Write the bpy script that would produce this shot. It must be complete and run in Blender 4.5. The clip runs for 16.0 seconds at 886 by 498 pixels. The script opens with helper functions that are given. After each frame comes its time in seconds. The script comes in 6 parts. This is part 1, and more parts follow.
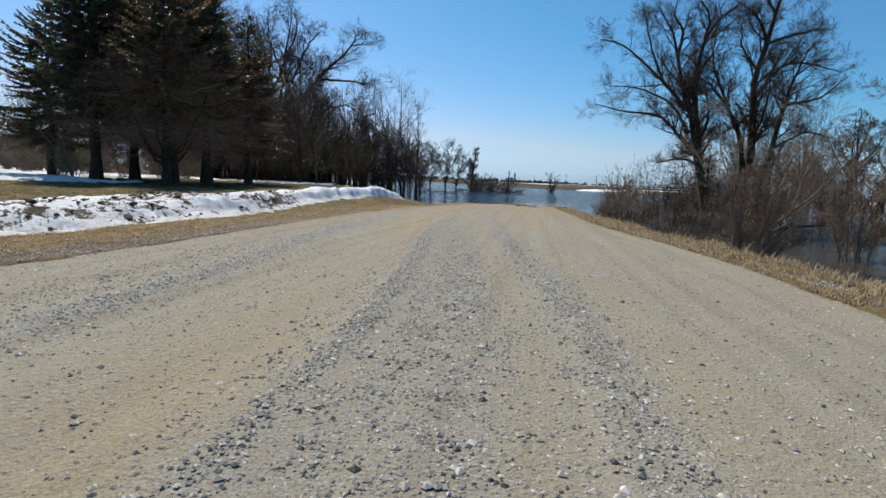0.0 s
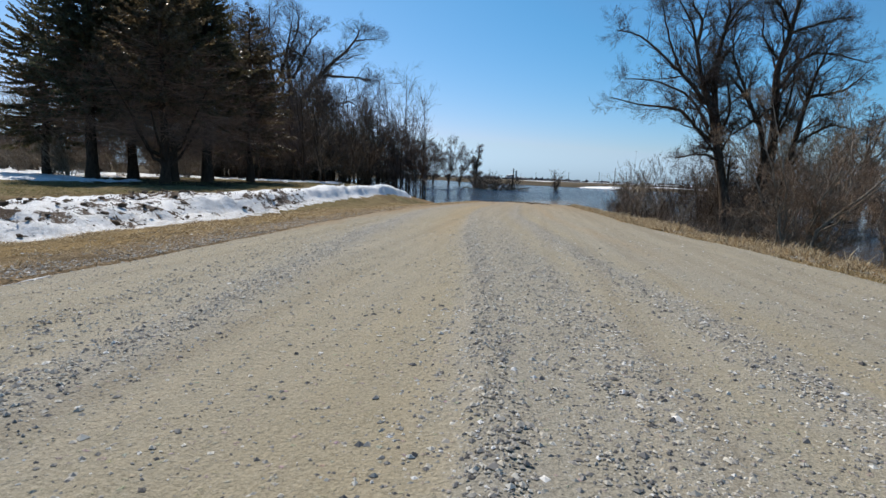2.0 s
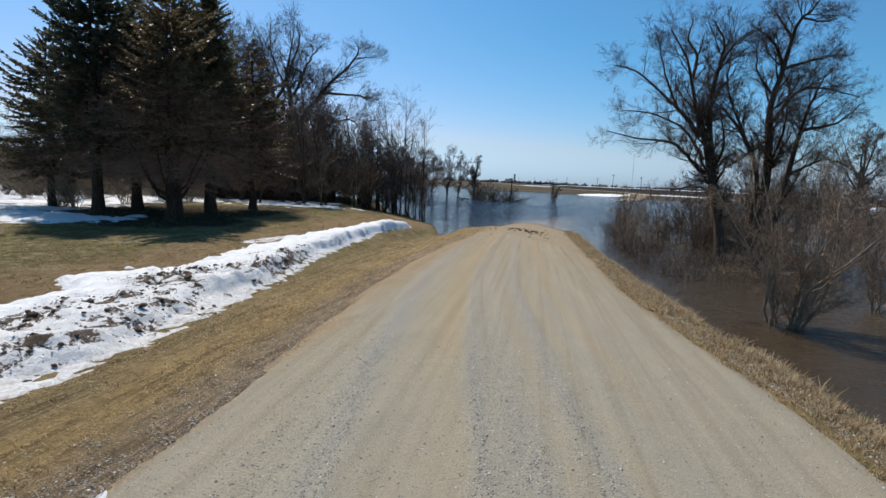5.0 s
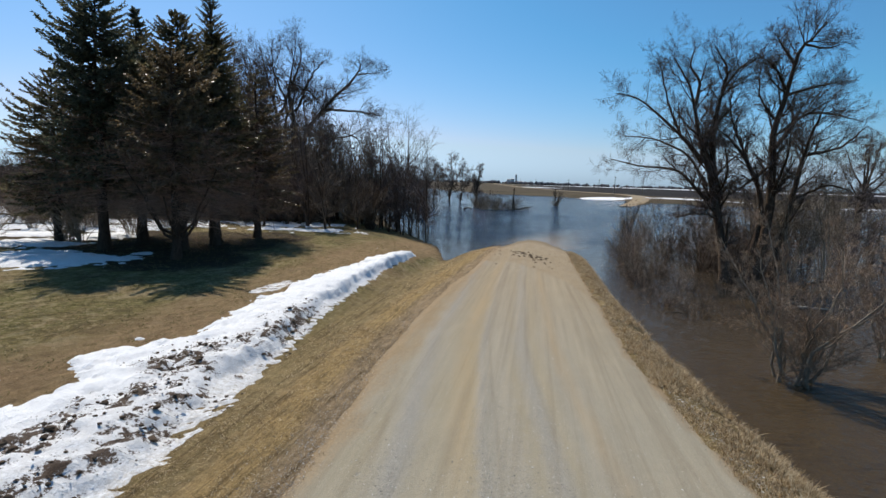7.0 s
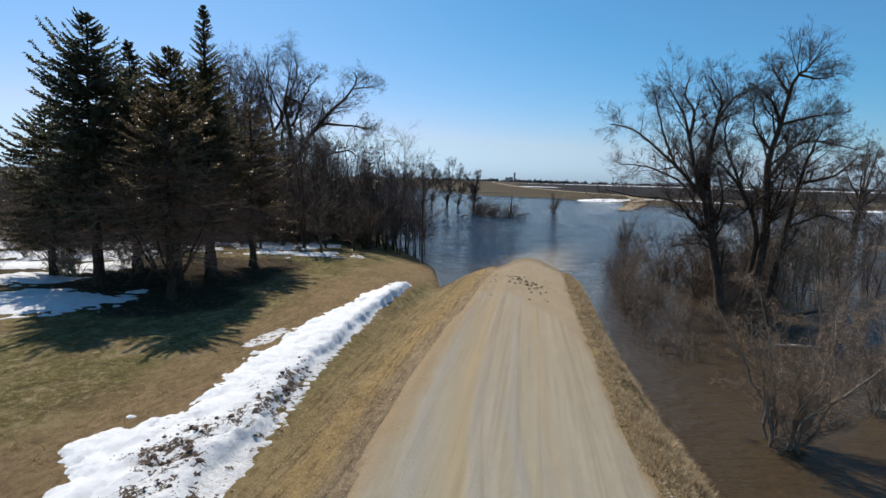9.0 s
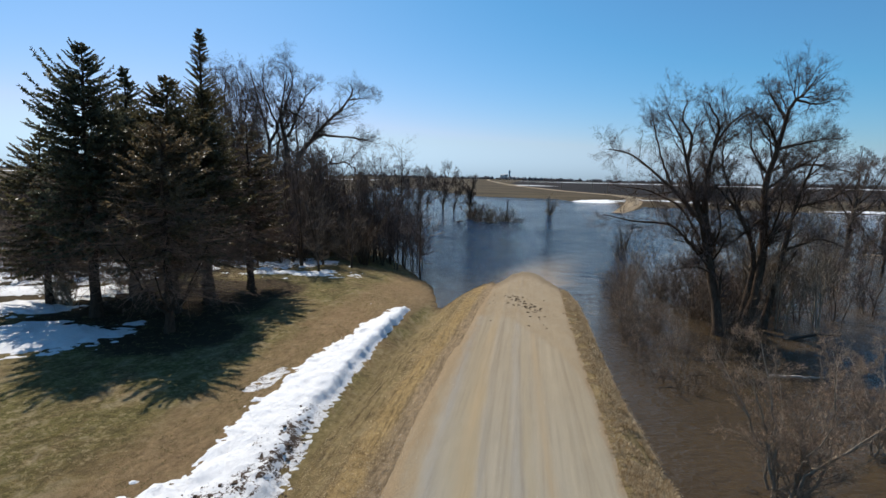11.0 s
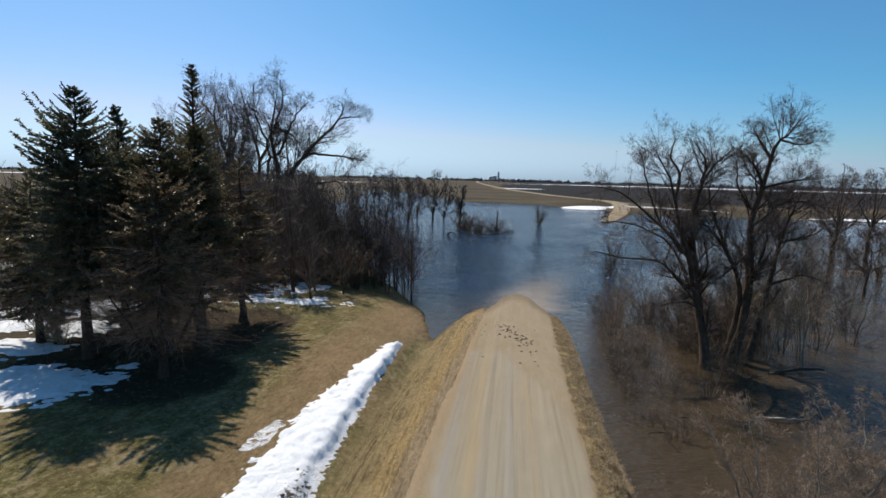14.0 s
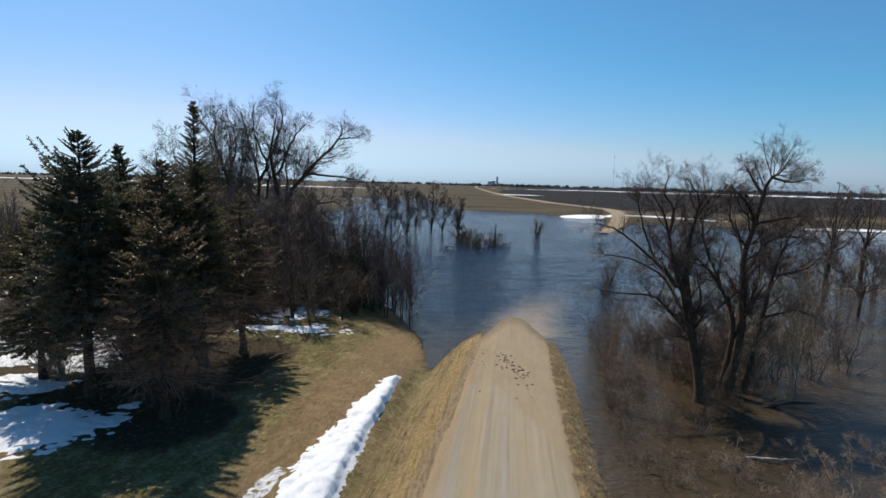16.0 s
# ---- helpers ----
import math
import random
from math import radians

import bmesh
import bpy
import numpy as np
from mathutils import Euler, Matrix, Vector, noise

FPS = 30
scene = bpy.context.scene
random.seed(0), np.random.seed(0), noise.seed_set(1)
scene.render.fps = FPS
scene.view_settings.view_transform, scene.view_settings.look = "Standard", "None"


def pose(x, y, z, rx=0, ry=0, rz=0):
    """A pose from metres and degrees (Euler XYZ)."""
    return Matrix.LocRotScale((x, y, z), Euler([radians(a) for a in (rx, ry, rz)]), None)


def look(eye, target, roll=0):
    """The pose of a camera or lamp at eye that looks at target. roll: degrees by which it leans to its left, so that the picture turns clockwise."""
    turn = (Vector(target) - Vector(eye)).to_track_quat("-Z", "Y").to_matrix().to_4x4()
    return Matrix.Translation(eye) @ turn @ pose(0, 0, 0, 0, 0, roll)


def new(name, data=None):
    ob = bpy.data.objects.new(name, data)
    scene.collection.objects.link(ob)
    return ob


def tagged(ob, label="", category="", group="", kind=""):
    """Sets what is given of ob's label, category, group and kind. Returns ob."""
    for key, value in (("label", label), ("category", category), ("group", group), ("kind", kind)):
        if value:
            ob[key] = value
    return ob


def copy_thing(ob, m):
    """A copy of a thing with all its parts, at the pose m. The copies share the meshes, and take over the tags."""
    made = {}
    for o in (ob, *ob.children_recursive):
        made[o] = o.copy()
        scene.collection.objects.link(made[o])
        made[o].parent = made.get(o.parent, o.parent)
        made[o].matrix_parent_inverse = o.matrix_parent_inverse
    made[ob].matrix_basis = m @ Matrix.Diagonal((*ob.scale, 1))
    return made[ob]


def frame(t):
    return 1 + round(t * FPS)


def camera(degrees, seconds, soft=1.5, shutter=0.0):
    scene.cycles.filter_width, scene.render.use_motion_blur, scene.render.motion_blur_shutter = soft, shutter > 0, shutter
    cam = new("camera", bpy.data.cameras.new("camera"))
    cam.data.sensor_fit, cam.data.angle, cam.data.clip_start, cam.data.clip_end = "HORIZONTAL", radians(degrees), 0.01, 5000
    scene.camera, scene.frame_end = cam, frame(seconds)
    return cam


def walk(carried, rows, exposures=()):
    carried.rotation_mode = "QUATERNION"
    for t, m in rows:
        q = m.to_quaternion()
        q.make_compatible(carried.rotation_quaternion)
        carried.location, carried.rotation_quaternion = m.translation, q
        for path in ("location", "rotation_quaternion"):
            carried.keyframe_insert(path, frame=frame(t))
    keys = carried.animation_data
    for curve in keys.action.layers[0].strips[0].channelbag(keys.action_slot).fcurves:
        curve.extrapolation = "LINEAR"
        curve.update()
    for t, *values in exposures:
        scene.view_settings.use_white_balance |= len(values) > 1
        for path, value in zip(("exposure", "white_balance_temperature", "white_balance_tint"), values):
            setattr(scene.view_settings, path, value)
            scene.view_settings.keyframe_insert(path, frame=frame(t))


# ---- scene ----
cam = camera(78.4, 16.0)
ROWS = [
    (0.0, (1.865, -0.459, 2.376), (1.451, 2.087, 2.046), 2.60),
    (0.5, (1.696, -0.435, 2.464), (1.270, 2.110, 2.140), 2.60),
    (1.0, (1.481, -0.072, 2.523), (1.044, 2.471, 2.200), 2.50),
    (1.5, (1.233, 0.515, 2.480), (0.806, 3.057, 2.150), 2.50),
    (2.0, (1.079, 0.832, 2.319), (0.658, 3.375, 1.979), 2.30),
    (2.5, (1.014, 0.790, 2.205), (0.596, 3.334, 1.867), 2.40),
    (3.0, (0.959, 0.754, 2.298), (0.553, 3.300, 1.966), 2.60),
    (3.5, (0.942, 0.681, 2.669), (0.536, 3.228, 2.341), 2.60),
    (4.0, (0.987, 0.601, 3.168), (0.578, 3.148, 2.843), 2.50),
    (6.5, (0.859, 0.364, 5.634), (0.436, 2.909, 5.307), 2.30),
    (7.0, (0.728, 0.587, 6.084), (0.303, 3.133, 5.763), 1.80),
    (7.5, (0.761, 0.681, 6.663), (0.336, 3.225, 6.341), 1.70),
    (8.0, (0.867, 0.787, 7.225), (0.444, 3.332, 6.899), 1.60),
    (8.5, (0.865, 0.801, 7.773), (0.442, 3.345, 7.443), 1.60),
    (9.0, (0.846, 0.881, 8.281), (0.427, 3.426, 7.951), 1.50),
    (11.5, (0.467, 1.121, 10.479), (0.080, 3.669, 10.136), 1.40),
    (12.0, (0.434, 1.121, 10.839), (0.058, 3.671, 10.495), 1.50),
    (12.5, (0.400, 1.081, 11.289), (0.032, 3.633, 10.950), 1.40),
    (13.0, (0.327, 1.018, 11.753), (-0.034, 3.572, 11.419), 1.40),
    (13.5, (0.324, 1.045, 12.103), (-0.029, 3.599, 11.769), 1.40),
    (14.0, (0.267, 1.023, 12.506), (-0.078, 3.577, 12.172), 1.40),
    (14.5, (0.321, 0.957, 12.995), (-0.018, 3.514, 12.665), 1.50),
    (15.0, (0.319, 0.865, 13.559), (-0.018, 3.423, 13.238), 1.40),
    (15.5, (0.363, 0.788, 14.125), (0.024, 3.347, 13.810), 1.30),
    (16.0, (0.328, 0.757, 14.681), (-0.012, 3.315, 14.368), 1.40),
]
walk(cam, [(t, look(eye, target, roll)) for t, eye, target, roll in ROWS])

# ---- sky and sun ----
SUN_AZ, SUN_EL = radians(-38.5), radians(49.0)   # azimuth from +y, clockwise; the sun stands ahead to the left
SUN_DIR = Vector((math.sin(SUN_AZ) * math.cos(SUN_EL), math.cos(SUN_AZ) * math.cos(SUN_EL), math.sin(SUN_EL)))
world = bpy.data.worlds.new("sky")
scene.world = world
world.use_nodes = True
wn = world.node_tree.nodes
sky = wn.new("ShaderNodeTexSky")
sky.sky_type = "NISHITA"
sky.sun_disc = False
sky.sun_elevation, sky.sun_rotation = SUN_EL, SUN_AZ
sky.altitude, sky.air_density, sky.dust_density, sky.ozone_density = 400.0, 1.0, 0.9, 3.0
tint = wn.new("ShaderNodeMix")   # the film's cool rendering of the sky
tint.data_type, tint.blend_type = "RGBA", "MULTIPLY"
tint.inputs[0].default_value, tint.inputs[7].default_value = 1.0, (0.61, 0.93, 1.16, 1.0)
world.node_tree.links.new(sky.outputs[0], tint.inputs[6])
split = wn.new("ShaderNodeSeparateColor")
merge = wn.new("ShaderNodeCombineColor")
world.node_tree.links.new(tint.outputs[2], split.inputs[0])
levels = []
for k, (gain, power) in enumerate(((3.5, 1.82), (1.03, 0.98), (1.02, 1.0))):   # paler and less green towards the horizon
    scaled, bent, level = (wn.new("ShaderNodeMath") for q in range(3))
    scaled.operation, bent.operation, level.operation = "MULTIPLY", "POWER", "MULTIPLY"
    scaled.inputs[1].default_value, bent.inputs[1].default_value, level.inputs[1].default_value = 0.096, power, gain / 0.096
    world.node_tree.links.new(split.outputs[k], scaled.inputs[0])
    world.node_tree.links.new(scaled.outputs[0], bent.inputs[0])
    world.node_tree.links.new(bent.outputs[0], level.inputs[0])
    levels.append(level)
red, green, blue = levels


def held(channel, of, share, op):
    """The channel, held above (MAXIMUM) or below (MINIMUM) a share of another one."""
    bound, kept = wn.new("ShaderNodeMath"), wn.new("ShaderNodeMath")
    bound.operation, kept.operation = "MULTIPLY", op
    bound.inputs[1].default_value = share
    world.node_tree.links.new(of.outputs[0], bound.inputs[0])
    world.node_tree.links.new(channel.outputs[0], kept.inputs[0])
    world.node_tree.links.new(bound.outputs[0], kept.inputs[1])
    return kept


red = held(held(red, green, 0.74, "MINIMUM"), green, 0.33, "MAXIMUM")   # a white horizon, not a yellow one
blue = held(blue, green, 1.24, "MAXIMUM")
for k, channel in enumerate((red, green, blue)):
    world.node_tree.links.new(channel.outputs[0], merge.inputs[k])
world.node_tree.links.new(merge.outputs[0], wn["Background"].inputs[0])
wn["Background"].inputs[1].default_value = 0.096
sun_data = bpy.data.lights.new("sun", "SUN")
sun_data.energy, sun_data.angle, sun_data.color = 5.0, radians(0.55), (1.0, 0.925, 0.82)
sun = new("sun", sun_data)
sun.matrix_world = look(SUN_DIR * 100, (0, 0, 0))
scene.view_settings.exposure = 0.0


# ---- materials ----
class Mat:
    """A node material with a few shorthands."""

    def __init__(self, name, rough=0.9, spec=0.3):
        self.m = bpy.data.materials.new(name)
        self.m.use_nodes = True
        self.t = self.m.node_tree
        self.b = self.t.nodes["Principled BSDF"]
        self.b.inputs["Roughness"].default_value = rough
        self.b.inputs["Specular IOR Level"].default_value = spec
        self.co = self.t.nodes.new("ShaderNodeTexCoord").outputs["Object"]
        self.top = None

    def put(self, value, socket):
        if isinstance(value, bpy.types.NodeSocket):
            self.t.links.new(value, socket)
        elif isinstance(value, tuple):
            socket.default_value = (*value, 1.0) if len(value) == 3 and len(socket.default_value) == 4 else value
        else:
            socket.default_value = value

    def noise(self, scale, detail=4.0, rough=0.6, stretch=None, distort=0.0):
        n = self.t.nodes.new("ShaderNodeTexNoise")
        n.inputs["Scale"].default_value, n.inputs["Detail"].default_value = scale, detail
        n.inputs["Roughness"].default_value, n.inputs["Distortion"].default_value = rough, distort
        co = self.co
        if stretch:
            mp = self.t.nodes.new("ShaderNodeMapping")
            mp.inputs["Scale"].default_value = stretch
            self.t.links.new(co, mp.inputs[0])
            co = mp.outputs[0]
        self.t.links.new(co, n.inputs["Vector"])
        return n.outputs["Fac"]

    def voronoi(self, scale, stretch=None):
        n = self.t.nodes.new("ShaderNodeTexVoronoi")
        n.inputs["Scale"].default_value = scale
        self.t.links.new(self.co, n.inputs["Vector"])
        return n.outputs["Distance"], n.outputs["Color"]

    def ramp(self, fac, stops):
        r = self.t.nodes.new("ShaderNodeValToRGB")
        els = r.color_ramp.elements
        while len(els) < len(stops):
            els.new(0.5)
        for e, (p, c) in zip(els, stops):
            e.position = p
            e.color = (c, c, c, 1) if not isinstance(c, tuple) else (*c, 1)
        self.t.links.new(fac, r.inputs[0])
        return r.outputs[0]

    def mix(self, fac, a, b, mode="MIX"):
        n = self.t.nodes.new("ShaderNodeMix")
        n.data_type, n.blend_type = "RGBA", mode
        self.put(fac, n.inputs[0])
        self.put(a, n.inputs[6])
        self.put(b, n.inputs[7])
        return n.outputs[2]

    def calc(self, op, a, b=0.0):
        n = self.t.nodes.new("ShaderNodeMath")
        n.operation = op
        self.put(a, n.inputs[0])
        self.put(b, n.inputs[1])
        return n.outputs[0]

    def attr(self, name):
        n = self.t.nodes.new("ShaderNodeAttribute")
        n.attribute_name = name
        return n.outputs["Fac"]

    def island(self):
        return self.t.nodes.new("ShaderNodeNewGeometry").outputs["Random Per Island"]

    def colour(self, c):
        self.put(c, self.b.inputs["Base Color"])
        return self

    def bump(self, h, strength=0.5, distance=0.05):
        n = self.t.nodes.new("ShaderNodeBump")
        n.inputs["Strength"].default_value, n.inputs["Distance"].default_value = strength, distance
        self.t.links.new(h, n.inputs["Height"])
        if self.top:
            self.t.links.new(self.top, n.inputs["Normal"])
        self.top = n.outputs[0]
        self.t.links.new(self.top, self.b.inputs["Normal"])
        return self


def make_ground():
    m = Mat("dry_grass_ground", 0.95, 0.1)
    fine, mid, big = m.noise(26, 6, 0.75), m.noise(2.6, 5, 0.65), m.noise(0.28, 4)
    streak = m.noise(9, 4, 0.7, (1.0, 0.25, 1.0))
    tan = m.ramp(fine, [(0.25, (0.09, 0.056, 0.023)), (0.5, (0.25, 0.17, 0.078)), (0.75, (0.45, 0.325, 0.165))])
    green = m.ramp(fine, [(0.25, (0.050, 0.046, 0.012)), (0.5, (0.168, 0.142, 0.040)), (0.78, (0.35, 0.275, 0.105))])
    g = m.calc("MULTIPLY", m.attr("green"), m.ramp(m.calc("ADD", m.calc("MULTIPLY", mid, 0.6), m.calc("MULTIPLY", big, 0.5)), [(0.44, 0.05), (0.58, 1.0)]))
    c = m.mix(g, tan, green)
    c = m.mix(m.calc("MULTIPLY", m.ramp(streak, [(0.45, 0.0), (0.75, 1.0)]), 0.4), c, (0.33, 0.27, 0.18))
    c = m.mix(m.calc("MULTIPLY", m.ramp(mid, [(0.52, 0.0), (0.72, 1.0)]), 0.5), c, (0.115, 0.070, 0.034))
    drift = m.noise(0.16, 5, 0.65, None, 0.6)
    c = m.mix(m.ramp(drift, [(0.40, 0.0), (0.54, 0.75)]), c, m.mix(1.0, (0.165, 0.148, 0.050), m.ramp(fine, [(0.3, 0.55), (0.7, 1.6)]), "MULTIPLY"))
    c = m.mix(m.ramp(m.noise(0.22, 5, 0.65, (1.0, 0.5, 1.0)), [(0.36, 0.45), (0.48, 0.0)]), c, m.mix(1.0, (0.33, 0.235, 0.13), m.ramp(fine, [(0.3, 0.6), (0.7, 1.4)]), "MULTIPLY"))
    c = m.mix(m.ramp(m.noise(0.55, 6, 0.7, (1.0, 0.45, 1.0), 0.5), [(0.52, 0.0), (0.64, 0.6)]), c, m.mix(1.0, (0.22, 0.142, 0.078), m.ramp(fine, [(0.3, 0.5), (0.7, 1.5)]), "MULTIPLY"))
    rust = m.ramp(m.noise(14, 5, 0.7), [(0.3, (0.22, 0.142, 0.068)), (0.7, (0.60, 0.44, 0.245))])
    c = m.mix(m.calc("MULTIPLY", m.attr("verge"), m.ramp(mid, [(0.3, 0.35), (0.6, 1.0)])), c, rust)
    patchy = m.noise(0.9, 6, 0.72, (1.0, 0.8, 1.0), 0.8)
    c = m.mix(m.ramp(patchy, [(0.48, 0.0), (0.60, 0.7)]), c, m.mix(0.6, c, (0.045, 0.034, 0.014)))
    c = m.mix(m.ramp(patchy, [(0.38, 0.65), (0.47, 0.0)]), c, (0.36, 0.29, 0.17))
    clump = m.noise(4.5, 6, 0.75, None, 0.4)
    c = m.mix(m.ramp(clump, [(0.50, 0.0), (0.62, 0.8)]), c, m.mix(0.6, c, (0.05, 0.038, 0.015)))
    c = m.mix(m.ramp(clump, [(0.36, 0.7), (0.46, 0.0)]), c, (0.42, 0.335, 0.19))
    wear = m.noise(4.6, 6, 0.75, (1.0, 0.07, 1.0))
    lane = m.calc("ADD", m.calc("MULTIPLY", m.attr("verge"), 0.85), 0.15)
    c = m.mix(m.calc("MULTIPLY", lane, m.ramp(wear, [(0.52, 0.0), (0.62, 0.7)])), c, m.mix(0.6, c, (0.05, 0.033, 0.015)))
    c = m.mix(m.calc("MULTIPLY", lane, m.ramp(wear, [(0.36, 0.7), (0.46, 0.0)])), c, (0.42, 0.32, 0.18))
    # from the gravel's edge outwards: a brown shoulder, a strip of ochre grass, an olive ditch
    side = m.calc("ADD", m.attr("side"), m.calc("MULTIPLY", m.calc("SUBTRACT", m.noise(1.3, 5, 0.7, (1.0, 0.3, 1.0)), 0.5), 0.16))
    grain = m.mix(1.0, m.ramp(m.noise(30, 4, 0.75), [(0.3, 0.55), (0.7, 1.35)]), m.ramp(m.noise(5.5, 5, 0.75, (1.0, 0.4, 1.0)), [(0.32, 0.55), (0.5, 1.0), (0.68, 1.35)]), "MULTIPLY")
    shoulder = m.mix(1.0, (0.37, 0.268, 0.16), grain, "MULTIPLY")
    ochre = m.mix(1.0, (0.43, 0.295, 0.125), grain, "MULTIPLY")
    olive = m.mix(1.0, (0.30, 0.225, 0.10), grain, "MULTIPLY")
    c = m.mix(m.ramp(side, [(0.10, 0.95), (0.20, 0.9), (0.36, 0.0)]), c, shoulder)
    c = m.mix(m.ramp(side, [(0.25, 0.0), (0.31, 0.75), (0.42, 0.65), (0.50, 0.0)]), c, ochre)
    c = m.mix(m.ramp(side, [(0.44, 0.0), (0.52, 0.6), (0.70, 0.55), (0.85, 0.0)]), c, olive)
    # bleached grass where the snow bank has drawn back
    bleached = m.calc("ADD", m.attr("bleached"), m.calc("MULTIPLY", m.calc("SUBTRACT", m.noise(0.5, 5, 0.7, (1.0, 0.5, 1.0)), 0.5), 0.9))
    c = m.mix(m.ramp(bleached, [(0.25, 0.0), (0.7, 0.72)]), c, m.mix(1.0, (0.30, 0.20, 0.108), grain, "MULTIPLY"))
    furrow = m.noise(6.5, 5, 0.75, (1.0, 0.05, 1.0))
    c = m.mix(m.calc("MULTIPLY", m.ramp(side, [(0.15, 0.6), (0.6, 1.0), (0.85, 0.0)]), m.ramp(furrow, [(0.51, 0.0), (0.61, 0.75)])), c, (0.085, 0.055, 0.028))
    mud = m.ramp(m.noise(7, 6, 0.7), [(0.3, (0.050, 0.033, 0.018)), (0.7, (0.135, 0.090, 0.048))])
    c = m.mix(m.attr("mud"), c, mud)
    # needle litter, its dark brown also painting in part of the spruces' shade
    needle_bed_shade = m.ramp(m.noise(9, 6, 0.75), [(0.3, (0.022, 0.015, 0.010)), (0.7, (0.085, 0.056, 0.036))])
    c = m.mix(m.ramp(m.calc("ADD", m.attr("litter"), m.calc("MULTIPLY", m.calc("SUBTRACT", m.noise(0.9, 5, 0.7), 0.5), 0.8)), [(0.35, 0.0), (0.65, 0.9)]), c, needle_bed_shade)
    field = m.ramp(m.noise(0.05, 6, 0.6), [(0.35, (0.013, 0.011, 0.010)), (0.7, (0.030, 0.024, 0.021))])
    c = m.mix(m.attr("field"), c, field)
    brown = m.ramp(m.noise(0.35, 7, 0.7), [(0.3, (0.026, 0.020, 0.012)), (0.7, (0.080, 0.060, 0.034))])
    brown = m.mix(m.ramp(m.noise(0.03, 6, 0.7, (0.35, 1.0, 1.0)), [(0.42, 0.0), (0.60, 0.75)]), brown, (0.135, 0.102, 0.056))
    c = m.mix(m.attr("rough"), c, brown)
    m.colour(m.mix(1.0, c, (0.82, 0.82, 0.82), "MULTIPLY"))
    m.bump(mid, 0.5, 0.10).bump(clump, 0.8, 0.08).bump(wear, 0.4, 0.03).bump(fine, 0.9, 0.05)
    return m.m


def make_gravel():
    m = Mat("gravel_road", 0.93, 0.15)
    u = m.attr("u")
    wob = m.noise(0.9, 3, 0.5, (1.0, 0.35, 1.0))
    uu = m.calc("ADD", m.calc("MULTIPLY", m.calc("ADD", u, m.calc("ADD", m.calc("MULTIPLY", m.calc("SUBTRACT", wob, 0.5), 0.4), m.calc("MULTIPLY", m.calc("SUBTRACT", m.noise(7, 4, 0.7), 0.5), 0.35))), 0.1), 0.45)
    # across the road: 0 is 4.5 m to the left of the crown, 1 is 5.5 m to the right
    P = lambda x: (x + 4.5) / 10.0
    loose = m.ramp(uu, [(0.0, 0.2), (P(-2.0), 0.3), (P(-1.05), 0.05), (P(-0.70), 0.25), (P(-0.45), 0.95), (P(-0.15), 0.15), (P(0.88), 0.06),
                        (P(1.02), 0.9), (P(1.25), 0.45), (P(1.62), 0.65), (P(1.85), 0.1), (P(2.20), 0.75), (P(2.5), 0.15), (P(3.0), 0.45), (P(4.2), 0.3), (1.0, 0.3)])
    yellow = m.ramp(uu, [(0.0, 0.45), (P(-2.3), 0.45), (P(-1.0), 0.65), (P(-0.5), 0.1), (P(-0.05), 0.65), (P(0.80), 1.0), (P(1.02), 0.25), (P(1.6), 0.4), (P(1.9), 0.95), (P(2.2), 0.2), (P(2.5), 0.9), (P(2.9), 0.35), (P(3.6), 0.7), (1.0, 0.6)])
    long_patch = m.noise(0.75, 5, 0.62, (1.0, 0.16, 1.0))
    grit, speck = m.noise(95, 5, 0.8), m.noise(38, 3, 0.7)
    lf = m.calc("MULTIPLY", loose, m.ramp(long_patch, [(0.3, 0.45), (0.6, 1.0)]))
    base = m.ramp(grit, [(0.28, (0.165, 0.148, 0.112)), (0.5, (0.335, 0.308, 0.242)), (0.75, (0.50, 0.465, 0.385))])
    ochre = m.ramp(grit, [(0.28, (0.19, 0.152, 0.088)), (0.5, (0.345, 0.288, 0.180)), (0.75, (0.48, 0.41, 0.285))])
    c = m.mix(m.calc("MULTIPLY", yellow, m.ramp(long_patch, [(0.34, 0.25), (0.62, 0.95)])), base, ochre)
    grey = m.ramp(grit, [(0.3, (0.135, 0.128, 0.114)), (0.52, (0.318, 0.300, 0.264)), (0.75, (0.56, 0.535, 0.48))])
    c = m.mix(m.calc("MULTIPLY", lf, 0.8), c, grey)
    d, vc = m.voronoi(30)
    stones = m.calc("MULTIPLY", m.ramp(d, [(0.18, 1.0), (0.38, 0.0)]), m.ramp(speck, [(0.5, 0.0), (0.62, 0.9)]))
    c = m.mix(m.calc("MULTIPLY", stones, 0.55), c, m.mix(0.75, vc, (0.3, 0.28, 0.26)))
    sandy = m.attr("sandy")
    tan = m.ramp(m.noise(60, 5, 0.75), [(0.3, (0.235, 0.172, 0.102)), (0.7, (0.43, 0.335, 0.212))])
    tan = m.mix(m.ramp(m.noise(1.6, 6, 0.7, (1.0, 0.2, 1.0)), [(0.42, 0.0), (0.62, 0.5)]), tan, (0.25, 0.178, 0.10))
    c = m.mix(m.calc("MULTIPLY", sandy, 0.55), c, tan)
    # wheel tracks and windrows along the road, each (place across, half width)
    plain = m.calc("SUBTRACT", 1.0, m.calc("MULTIPLY", m.attr("scraped"), 0.75))
    uw = m.calc("ADD", m.calc("MULTIPLY", m.calc("ADD", u, m.calc("MULTIPLY", m.calc("SUBTRACT", m.noise(0.5, 3, 0.6, (1.0, 0.18, 1.0)), 0.5), 0.22)), 0.1), 0.45)
    broken = m.ramp(m.noise(0.9, 5, 0.7, (1.6, 0.14, 1.0)), [(0.36, 0.25), (0.58, 1.0)])

